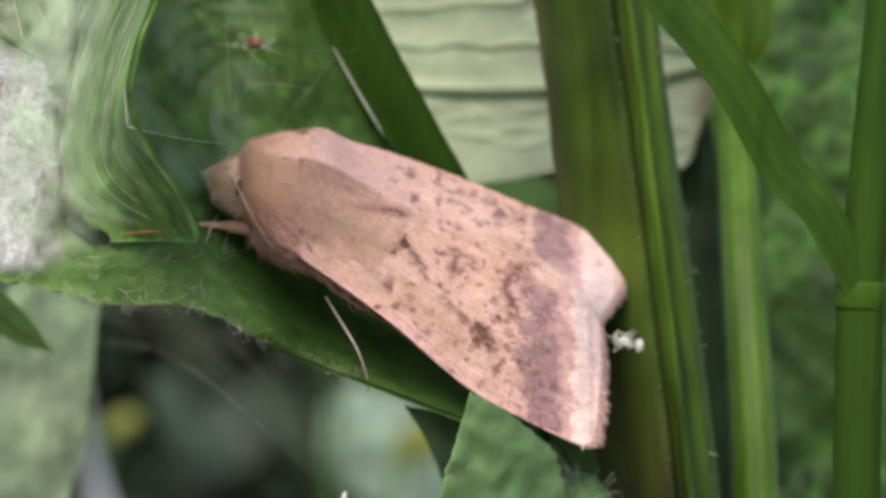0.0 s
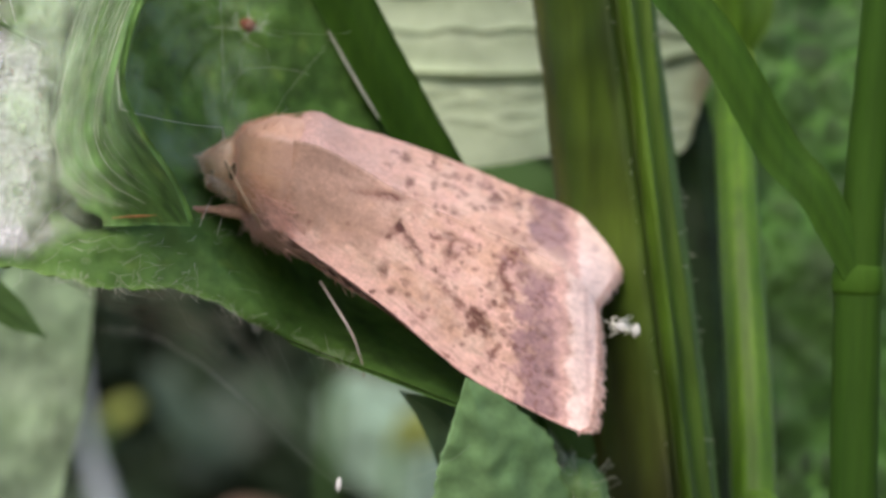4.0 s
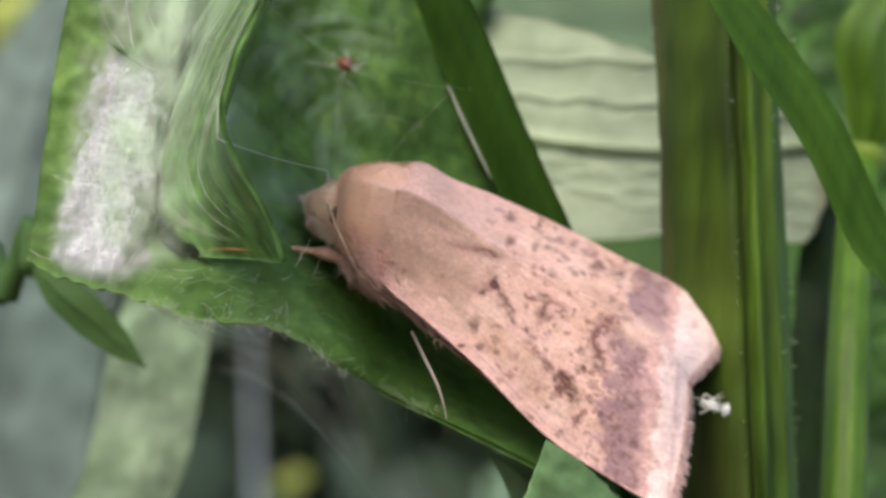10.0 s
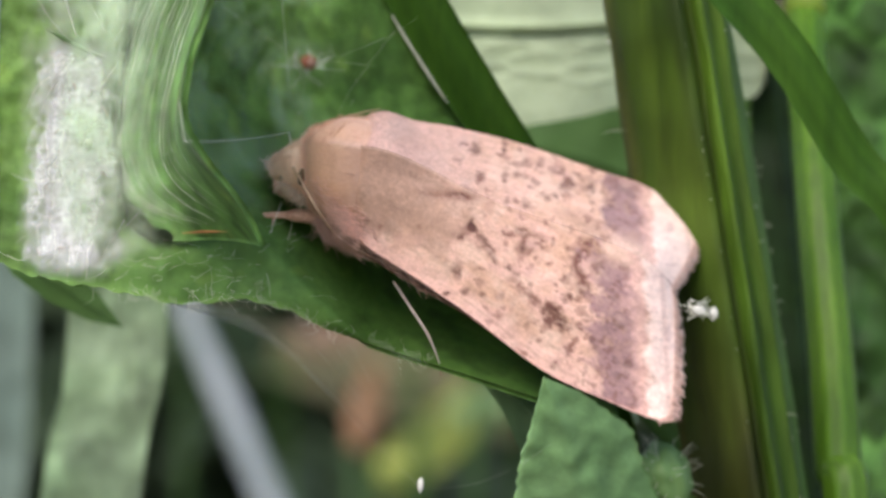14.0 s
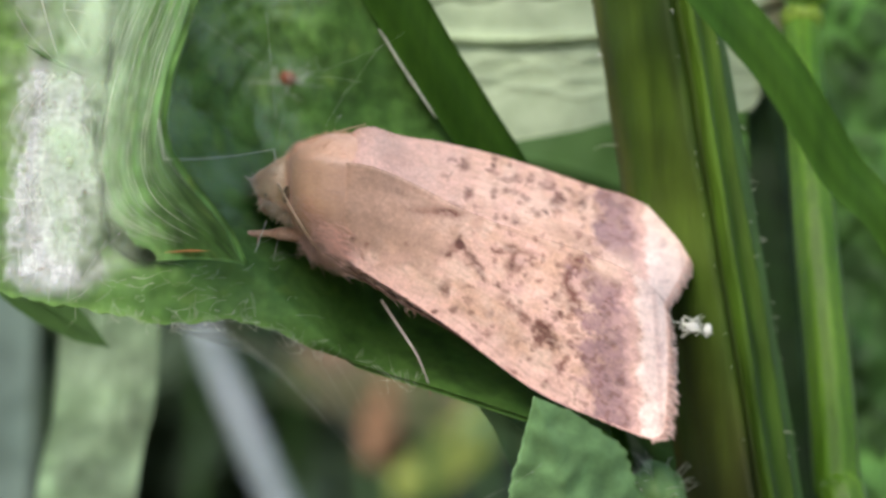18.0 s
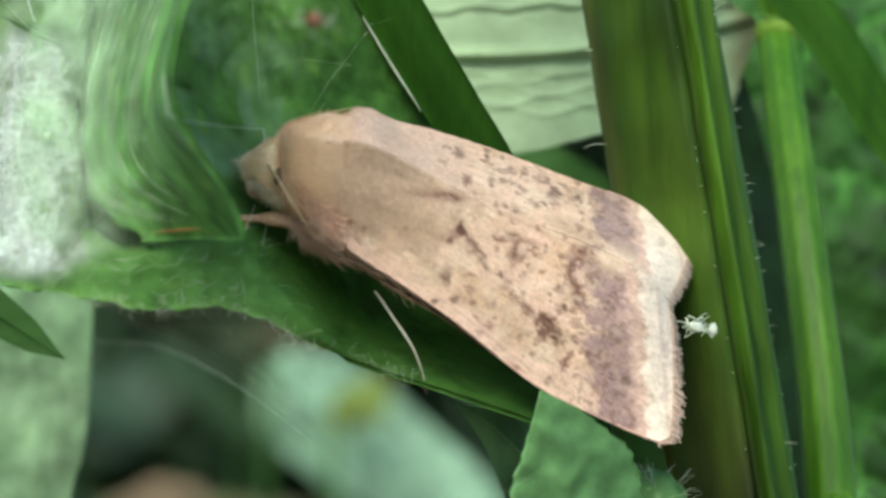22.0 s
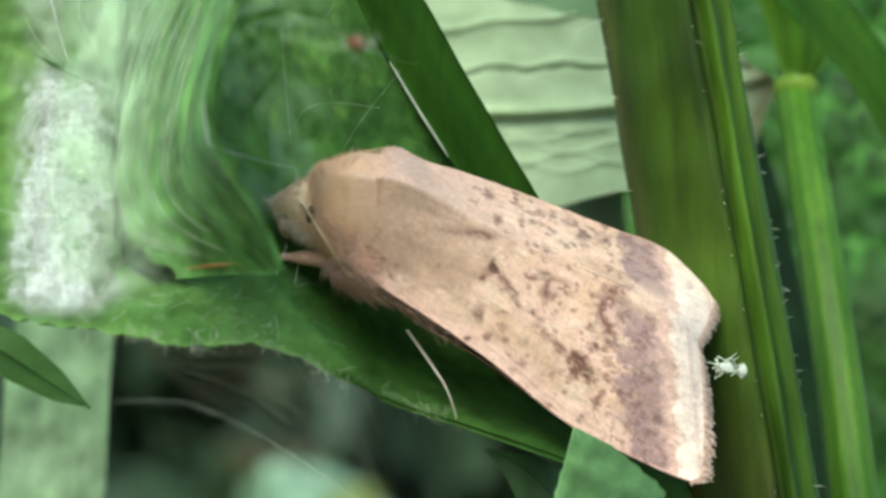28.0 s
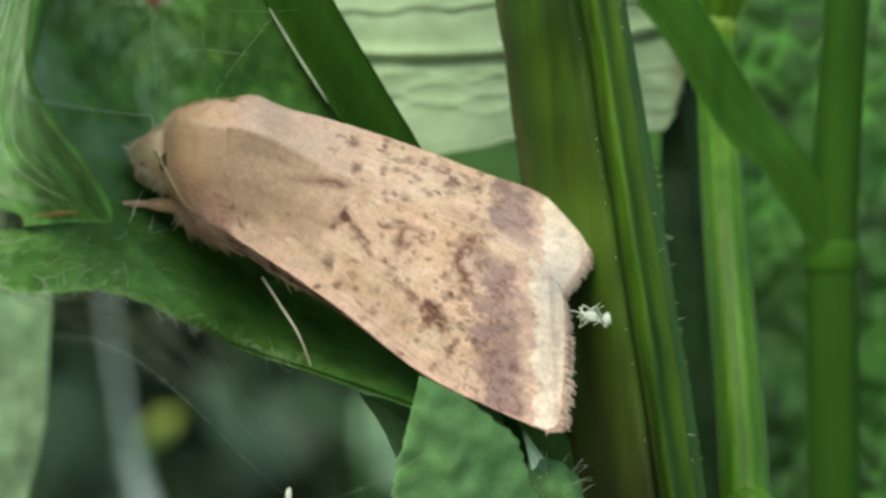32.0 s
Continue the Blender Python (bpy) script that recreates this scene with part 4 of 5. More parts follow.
    def on_fold(vv, uu):
        fi, fj = np.clip(vv, 0, 1) * (k - 1), np.clip(uu, 0.01, 1.0) * (m - 1)
        i0, j0 = np.minimum(fi.astype(int), k - 2), np.minimum(fj.astype(int), m - 2)
        di, dj = (fi - i0)[..., None], (fj - j0)[..., None]
        return FLAP[i0, j0] * (1 - di) * (1 - dj) + FLAP[i0 + 1, j0] * di * (1 - dj) + FLAP[i0, j0 + 1] * (1 - di) * dj + FLAP[i0 + 1, j0 + 1] * di * dj

    hanks = [(0.04, 0.05), (0.13, 0.05), (0.24, 0.07), (0.4, 0.1), (0.6, 0.15)]
    for i in range(150):
        c, spread = hanks[rng.choice(5, p=[0.24, 0.28, 0.24, 0.14, 0.1])]
        u0 = c + rng.normal(0, spread)
        a = rng.uniform(0.08, 0.6)
        b = min(0.98, a + rng.uniform(0.2, 0.55))
        vv = np.linspace(a, b, 30)
        uu = u0 + swing(vv) + 0.015 * np.sin(vv * rng.uniform(5, 12) + u0 * 9) + rng.normal(0, 0.1) * (vv - a)
        p = on_fold(vv, uu)[uu < 0.99]
        if len(p) < 6:
            continue
        p = p + (0, -0.14, 0)
        big = i % 9 == 0
        threads.append((p, (0.009 if big else rng.uniform(0.001, 0.0035)) * np.sin(np.linspace(0.1, 3.0, len(p))) ** 0.5, 4))
    bundle("fold_thread", threads, SILK, top, "combed silk threads over the leaf's fold")
    sv, su = np.linspace(0, 1, 170)[:, None] + np.zeros((1, 190)), np.linspace(0, 1, 190)[None, :] + np.zeros((170, 1))
    f = on_fold(sv, su) + (0, -0.15, 0)
    lane = np.stack([su - swing(sv), 0.06 * sv, 0 * sv], -1)
    comb = 0.5 + 0.35 * grain(lane, 9.0, 3, 2) + 0.22 * grain(lane, 38.0, 4, 2) + 0.35 * grain(f, 0.9, 6) + 0.2 * grain(f, 3.0, 7)
    fade = step(0.02, 0.4, sv) * (1.0 - 0.45 * step(0.3, 0.95, su)) * np.clip(comb, 0.05, 2.2)
    sheet("fold_sheen", f, SHEEN, top, "thin silk film over the fold", fade[..., None] * np.ones(3), 0.01)
    # film that spans the corner between the pad and the fold
    bv, bw = np.linspace(0.0, 1, 90)[:, None] + np.zeros((1, 40)), np.linspace(0, 1, 40)[None, :] + np.zeros((90, 1))
    inner = on_fold(bv, 0.55 + 0 * bv) + (0, -0.35, 0)
    outer = on_fold(bv, 0.01 + 0 * bv) + np.array((-2.4, 0, -0.6))
    outer[..., 1] = leaf_y(outer[..., 0], outer[..., 2]) - 0.4
    span = outer * (1 - bw[..., None]) + inner * bw[..., None]
    fade = step(0.0, 0.25, bw) * (1 - step(0.35, 0.95, bw)) * (0.35 + 0.65 * step(0.0, 0.5, bv)) * np.clip(1.1 + 0.9 * waves(span, 0.6, 5.0) + 0.4 * grain(span, 1.6, 9), 0.15, 1.5)
    sheet("corner_film", span, SHEEN, top, "cloudy silk film between the pad and the fold", fade[..., None] * np.ones(3), 0.01)
    # film in the hollow, with curving streaks
    hx, hz = np.linspace(-14.6, -5.5, 130)[None, :] + np.zeros((150, 1)), np.linspace(9.2, 25, 150)[:, None] + np.zeros((1, 130))
    hollow = np.stack([hx, leaf_y(hx, hz) - 0.45, hz], -1)
    ring = np.hypot((hx + 8.0) / 0.8, hz - 14.5)
    turn = np.stack([ring, 0.25 * np.arctan2(hz - 14.5, hx + 8.0), 0 * hx], -1)
    fade = step(-14.6, -13.2, hx) * (1 - step(-9.5, -6.0, hx)) * step(9.2, 10.8, hz) * np.clip(0.3 + 0.6 * grain(hollow, 0.7, 31) + 0.35 * grain(turn, 3.0, 32, 2), 0, 1.2)
    sheet("hollow_film", hollow, SHEEN, top, "thin cloudy silk film in the leaf's hollow", fade[..., None] * np.ones(3), 0.01)
    # lines across the hollow
    def sag(a, b, drop, r, n=14):
        t = np.linspace(0, 1, n)[:, None]
        p = np.array(a, float) * (1 - t) + np.array(b, float) * t
        p[:, 2] -= drop * 4 * (t * (1 - t))[:, 0]
        return (p, r, 4)

    knot = np.array((-5.2, -17.1, 14.35))
    arc = spline([(-19.6, 31.0, 4.0), (-15.4, 24.5, 4.0), (-11.6, 18.0, 2.9), (-8.0, 11.0, 1.2), (-5.2, 5.0, -0.3), (-2.75, 0.4, -1.6)], 60)
    lines = [
        sag((-10.0, -12.2, 12.1), (-8.1, -0.3, 12.85), 0.1, 0.012), sag((-8.1, -0.3, 12.85), (-8.05, 0.1, 12.2), 0.0, 0.025), sag((-10.0, -12.2, 12.1), (-10.15, -12.3, 13.4), 0.0, 0.016),
        sag(knot, (-8.9, -13.8, 16.8), 0.1, 0.002), sag(knot, (-3.4, 7.2, 18.2), 0.2, 0.002), sag(knot, (-7.9, -0.4, 12.9), 0.2, 0.002),
        (arc[:40], 0.008, 5), (arc[30:], 0.002, 5), (arc[4:34] + (0.25, 0.3, -0.3), 0.002, 4), sag((-2.75, 0.4, -1.6), (2.6, -0.3, 0.4), 0.6, 0.002),
        sag((-17.2, -1.6, 19.5), (-16.4, -1.7, 16.6), 0.15, 0.022),
        sag((-8.4, -0.3, 10.0), (-9.4, -2.2, 6.4), 0.0, 0.014), sag((-8.0, 0.2, 9.3), (-8.4, -1.6, 6.1), 0.0, 0.012),
    ]
    for i in range(8):
        x0 = rng.uniform(-12, -4)
        z0 = float(np.interp(x0, MARGIN_X, MARGIN_Z))
        x1 = x0 + rng.uniform(0.5, 3.5)
        z1 = float(np.interp(x1, [-15, -9.3, -5.4, -2.7], [4.0, 3.1, 1.1, -1.8]))
        lines.append(sag((x0, float(leaf_y(x0, z0)), z0), (x1, 5.0, z1), rng.uniform(-0.1, 0.1), rng.uniform(0.0004, 0.001)))
    for pts, r in (([(-8.9, 3, 18.7), (-8.7, 3, 16.4), (-8.5, 3, 14.2)], 0.005), ([(-8.6, 4, 14.7), (-8, 4, 15.7), (-6.9, 4, 16), (-5, 4, 15.8)], 0.0035), ([(-6.7, 5, 13.9), (-5.8, 5, 15.4), (-4.2, 5, 17.5)], 0.0035)):
        q = spline(pts, 24)
        q[:, 1] = np.minimum(q[:, 1], leaf_y(q[:, 0], q[:, 2]) - 0.4)
        lines.append((q, r, 5))
    for path, r, sides in lines:
        tube("silk_line", path, r, SILK, top, "", sides)
    # film between the leaf's margin and the lowest line
    t = np.linspace(0, 1, 50)
    xa = -14.8 + 11.0 * t
    za = np.interp(xa, MARGIN_X, MARGIN_Z)
    a = np.stack([xa, leaf_y(xa, za) + 0.1, za], -1)
    b = spline(arc[12:], 50)
    w = np.linspace(0, 1, 16)[:, None, None]
    film = a[None] * (1 - w) + b[None] * w
    ft, fw = np.linspace(0, 1, 50)[None, :], np.linspace(0, 1, 16)[:, None]
    fade = 1.35 * (1 - 0.6 * fw) * step(0, 0.12, ft) * (1 - step(0.5, 0.95, ft)) * np.clip(0.8 + waves(film, 0.6, 8.0), 0.1, 1.2)
    sheet("silk_film", film, VEIL, top, "greyish see-through silk film under the margin", fade[..., None] * np.ones(3), 0.01)
    blob("silk_tuft", (-2.73, 0.35, -1.5), ((0.12, 0, 0), (0, 0.1, 0), (0.02, 0, 0.32)), COTTON, top, "white silk tuft at the end of a line", 8, 0.4)
    tagged(bundle("debris_fibre", [(np.array([knot + rng.normal(0, 0.16, 3), knot + rng.normal(0, 0.3, 3), knot + rng.normal(0, 0.42, 3)]), [0.01, 0.008, 0.004], 4) for _ in range(10)], SILK, top, "pale scraps round the rusty speck"), kind="stuff")
    blob("rusty_speck", knot, ((0.24, 0, 0.05), (0, 0.18, 0), (-0.07, 0, 0.2)), RUST, top, "rust-red speck hanging in the silk", 10, 0.5)
    tube("orange_splinter", on_fold(np.linspace(0.055, 0.045, 10), np.linspace(0.3, 0.66, 10)) + (0, -0.2, 0), [0.012, 0.02, 0.035, 0.045, 0.05, 0.05, 0.045, 0.03, 0.015, 0.01], ORANGE, top, "orange splinter stuck to the fold")


silk()


# ------------------------------------------------------------------ the moth
RIDGE = [(-6.35, -2.2, 12.35), (-4.22, -2.0, 12.17), (-2.54, -1.1, 11.5), (-0.93, -0.4, 10.63), (1.37, 0.8, 9.69), (4.1, 2.0, 8.77), (6.67, 3.2, 7.59), (7.7, 4.4, 6.5)]
COSTA = [(-6.25, -1.7, 9.68), (-5.15, -1.5, 8.52), (-3.0, -1.2, 7.12), (-0.85, -0.8, 5.64), (2.24, 0.4, 3.24), (5.19, 1.5, 1.78), (7.5, 2.2, 0.8)]
FAR_COSTA = [(-5.6, -0.6, 13.3), (-4.39, 0.4, 13.75), (-3.2, 2.2, 13.45), (-1.4, 4.4, 13.2), (1.42, 6.9, 12.54), (4.88, 8.4, 11.4), (6.64, 9.0, 10.85), (8.75, 9.7, 9.7)]
# dark marks: x, z, radius, strength
NEAR_MARKS = [
    (-0.7, 9.16, 0.21, 1.0), (-0.94, 6.42, 0.16, 0.5), (-0.29, 6.41, 0.15, 0.5), (0.43, 6.32, 0.2, 0.6), (1.25, 6.59, 0.18, 0.55), (1.6, 6.35, 0.17, 0.5),
    (1.85, 6.14, 0.22, 0.6), (2.62, 5.6, 0.46, 1.0), (2.45, 5.3, 0.4, 0.75), (2.95, 5.1, 0.32, 0.7), (3.26, 4.09, 0.24, 0.6), (2.69, 3.44, 0.2, 0.6), (4.4, 4.39, 0.26, 0.7),
    (4.03, 8.44, 0.2, 0.8), (3.84, 6.6, 0.36, 0.7), (-4.24, 9.08, 0.14, 0.5), (-4.87, 9.3, 0.13, 0.5), (-2.81, 9.11, 0.14, 0.4), (1.58, 5.15, 0.17, 0.4),
    (-1.26, 7.41, 0.34, 0.45), (1.26, 8.25, 0.32, 0.35), (0.0, 5.3, 0.18, 0.35), (4.62, 3.15, 0.3, 0.5),
]
FAR_MARKS = [
    (-0.71, 12.29, 0.26, 0.6), (-0.38, 10.96, 0.17, 0.6), (0.6, 11.05, 0.2, 0.6), (0.71, 10.2, 0.17, 0.5), (0.61, 9.6, 0.2, 0.35), (1.41, 11.76, 0.2, 0.6),
    (2.01, 11.71, 0.2, 0.6), (2.61, 11.47, 0.22, 0.5), (3.3, 10.74, 0.42, 0.75), (4.32, 10.76, 0.2, 0.6), (5.11, 9.91, 0.25, 0.6), (4.13, 9.4, 0.2, 0.5), (3.13, 8.95, 0.2, 0.5), (1.48, 10.03, 0.3, 0.3),
]
TAN, PINK, DUSK = np.array((0.65, 0.405, 0.295)), np.array((0.71, 0.445, 0.385)), np.array((0.31, 0.185, 0.19))
BROWN, CREAM, FAWN = np.array((0.1, 0.042, 0.032)), np.array((0.75, 0.52, 0.42)), np.array((0.43, 0.27, 0.2))
GOLD = np.array((0.54, 0.325, 0.21))


def blend(c, to, f):
    return c + (to - c) * np.clip(f, 0, 1)[..., None]


def wing_colours(g, marks, near, u, v):
    """Peach wing with pinkish edges, brown marks, a mottled dusky outer band and a cream margin."""
    x, z = g[..., 0], g[..., 2]
    # coordinates along and across the wing, for streaks that follow its veins
    lean = 0.5 if near else 0.35
    along, across = x * 0.87 - z * lean, z * 0.87 + x * lean
    flat = np.stack([along, across, 0 * x], -1)
    streak = flat * (0.5, 1.0, 1.0)
    n1, n2, n3 = grain(flat, 0.8, 1), grain(flat, 2.6, 2), grain(streak, 2.6, 3)
    n4, n5 = grain(flat * (0.6, 1, 1), 8.0, 4), grain(flat, 1.5, 6)
    n6 = grain(flat, 15.0, 22, 2)
    wx, wz = x + 0.14 * grain(flat, 4.0, 7), z + 0.14 * grain(flat, 4.0, 8)
    c = TAN + np.zeros(g.shape)
    c = blend(c, PINK, 0.35 + 0.5 * n1 + 0.4 * n3)
    c = blend(c, CREAM, 0.75 * step(0.0, 0.6, n5))
    c = blend(c, FAWN * 1.15, 0.18 * step(0.25, 0.6, n2))
    c = blend(c, FAWN, 0.5 * step(0.25, 0.8, grain(streak, 1.3, 9)))
    if near:
        saddle = (1 - step(-2.4, 0.4, x + 0.35 * (z - 10) + 0.5 * n2)) * step(8.3, 9.4, z + 0.06 * (x + 4) + 0.3 * n3)
        c = blend(c, FAWN, saddle * (0.9 + 0.3 * n3))
        c = blend(c, CREAM, 0.7 * np.exp(-((v - 0.012) / 0.012) ** 2) * (1 - step(0.35, 0.6, u)))
        c = blend(c, GOLD, (1 - step(-6.2, -4.6, x)) * step(8.6, 9.6, z))
        c = blend(c, PINK, 0.7 * (1 - step(0.05, 0.25, 1 - v)))
        smear = np.exp(-(((wx + 1.4) / 1.2) ** 2 + ((wz - 10.35 + 0.1 * (x + 1.4)) / 0.17) ** 2)) + 0.8 * np.exp(-(((wx + 1.1) / 0.35) ** 2 + ((wz - 10.3) / 0.14) ** 2))
        c = blend(c, BROWN * 1.8, 0.75 * smear)
        for z0, x0, ln in ((9.75, -3.2, 1.6), (9.0, -1.9, 1.4), (11.1, -3.0, 1.2)):
            c = blend(c, FAWN * 0.7, 0.5 * np.exp(-(((wx - x0) / ln) ** 2 + ((wz - z0 + 0.35 * (x - x0)) / 0.13) ** 2)))
        # the oblique bar, an angular mark and the ring
        bar = np.exp(-(((wz - 8.55 + 1.45 * (wx + 0.27)) / 0.2) ** 2)) * step(-0.8, -0.55, x) * (1 - step(0.2, 0.4, x))
        c = blend(c, BROWN * 1.3, 0.85 * bar)
        hook = np.exp(-(((wx - 1.35) / 0.16) ** 2 + ((wz - 8.5) / 0.45) ** 2)) + 0.8 * np.exp(-(((wx - 1.85) / 0.55) ** 2 + ((wz - 8.75 + 0.2 * (x - 1.8)) / 0.14) ** 2))
        c = blend(c, PINK * 0.85, 0.8 * np.exp(-(((x - 1.75) / 0.35) ** 2 + ((z - 8.4) / 0.3) ** 2)))
        c = blend(c, BROWN * 2.0, 0.85 * hook)
        rr = np.hypot((wx - 4.0) / 0.9, wz - 7.6)
        c = blend(c, PINK * 0.9, 0.8 * (1 - step(0.3, 0.6, rr)))
        c = blend(c, BROWN * 1.7, 1.0 * np.exp(-((rr - 0.55) / 0.17) ** 2) * (1 - step(3.9, 4.5, x)))
    else:
        c = blend(c, PINK * 0.9, 0.6 * (1 - step(-2.5, 1.0, x)))
    rng = np.random.default_rng(5 if near else 6)
    extra = [(rng.uniform(-1.2, 4.4), rng.uniform(5.0, 9.0) if near else rng.uniform(10, 12.6), rng.uniform(0.1, 0.24), rng.uniform(0.3, 0.8)) for _ in range(14)]
    extra += [(rng.uniform(-2.0, 5.5), rng.uniform(3.5, 9.0) if near else rng.uniform(9.5, 12.6), rng.uniform(0.06, 0.12), rng.uniform(0.3, 0.7)) for _ in range(26)]
    for i, (mx, mz, r, s) in enumerate(list(marks) + extra):
        ratio = 1.05 if i < len(marks) else rng.uniform(0.75, 2.0)
        da = (wx - mx) * 0.87 - (wz - mz) * lean
        dc = (wz - mz) * 0.87 + (wx - mx) * lean
        d = np.hypot(da / ratio, dc) / (r * (1 + 0.55 * n2 + 0.35 * n4))
        c = blend(c, BROWN * rng.uniform(0.9, 1.9), 1.25 * s * (1 - step(0.35, 1.3, d)) * np.clip(0.95 + 0.4 * n4, 0.4, 1.2))
    # small dark scales gathered in loose rows across the wing
    rows = np.exp(-((((along + 0.25 * n1) * 0.62) % 1.0 - 0.5) / 0.2) ** 2) * step(-1.8, 0.2, x)
    c = blend(c, BROWN * 1.8, 0.75 * rows * step(0.3, 0.5, grain(flat * (0.75, 1, 1), 4.2, 27, 2)))
    # streaky flecks
    flecks = step(0.42, 0.75, grain(streak * (1.5, 1, 1), 3.1, 11)) * step(-0.2, 0.5, n1 + 0.3)
    c = blend(c, BROWN * 1.9, 0.75 * flecks * step(-3.5, 0.5, x) * 0.8)
    c = blend(c, CREAM, 0.5 * step(0.35, 0.7, grain(streak, 3.0, 13)) * step(-3.0, 0.0, x))
    vein = np.abs(((v * 9 + 0.35 * np.sin(u * 4)) % 1.0) - 0.5)
    c = blend(c, FAWN, 0.3 * (1 - step(0.0, 0.13, vein)) * step(0.25, 0.5, u))
    # outer band, pale wedge and margin
    jag = 0.28 * n2 + 0.2 * np.sin(across * 5.2 + 1.6 * n1) + 0.3 * n3 + 0.25 * n4
    if near:
        d = x + 0.05 * (z - 5)
        lo, hi, end = 4.35, 6.4, 7.75
        wedge = np.exp(-(((z - 8.2 + 0.35 * (x - 4.8)) / 0.45) ** 2)) * step(4.3, 5.0, x)
    else:
        d = x + 0 * z
        lo, hi, end = 4.9, 6.95, 9.1
        wedge = 0.8 * np.exp(-((v - 0.05) / 0.16) ** 2)
    band = step(lo - 0.3, lo + 0.4, d + 1.1 * jag) * (1 - step(hi - 0.45, hi + 0.2, d + 0.6 * jag))
    c = blend(c, DUSK, band * (0.95 - 0.95 * wedge) * np.clip(1.0 + 0.35 * n3 + 0.3 * n2 + 0.3 * n4, 0.35, 1))
    c = blend(c, DUSK * 0.6, 0.6 * band * step(0.15, 0.5, grain(streak, 4.6, 15)) * (1 - wedge))
    ray = np.abs(((across * 0.9 + 0.3 * n1 + 0.15 * n2) % 1.0) - 0.5)
    c = blend(c, PINK, 0.3 * band * (1 - step(0.02, 0.14, ray)) * step(-0.1, 0.4, n3) * (1 - wedge))
    speck = step(lo - 2.2, lo - 0.2, d) * (1 - step(hi, hi + 0.6, d)) * step(0.35, 0.55, grain(flat * (0.8, 1, 1), 5.5, 25, 2))
    c = blend(c, BROWN * 1.7, 0.5 * speck)
    c = blend(c, PINK, 0.6 * band * step(0.3, 0.7, grain(streak, 2.0, 16)) * step(lo + 0.4, hi, d))
    c = blend(c, CREAM, band * wedge * 0.85)
    c = blend(c, PINK, 0.6 * step(hi - 0.7, hi - 0.2, d + 0.4 * jag) * (1 - step(hi, hi + 0.3, d)))
    c = blend(c, np.array((0.86, 0.67, 0.6)), 0.9 * step(hi - 0.05, hi + 0.3, d + 0.4 * jag))
    c = blend(c, DUSK * 1.5, 0.3 * step(0.3, 0.6, grain(flat, 2.2, 19)) * step(hi - 0.1, hi + 0.4, d))
    c = blend(c, PINK * 0.8, 0.45 * np.exp(-((d - end + 0.4) / 0.12) ** 2))
    return np.clip(c * (1 + 0.09 * n2 + 0.08 * n3 + 0.1 * n4 + 0.1 * n6)[..., None] * 0.95, 0.01, 0.94)


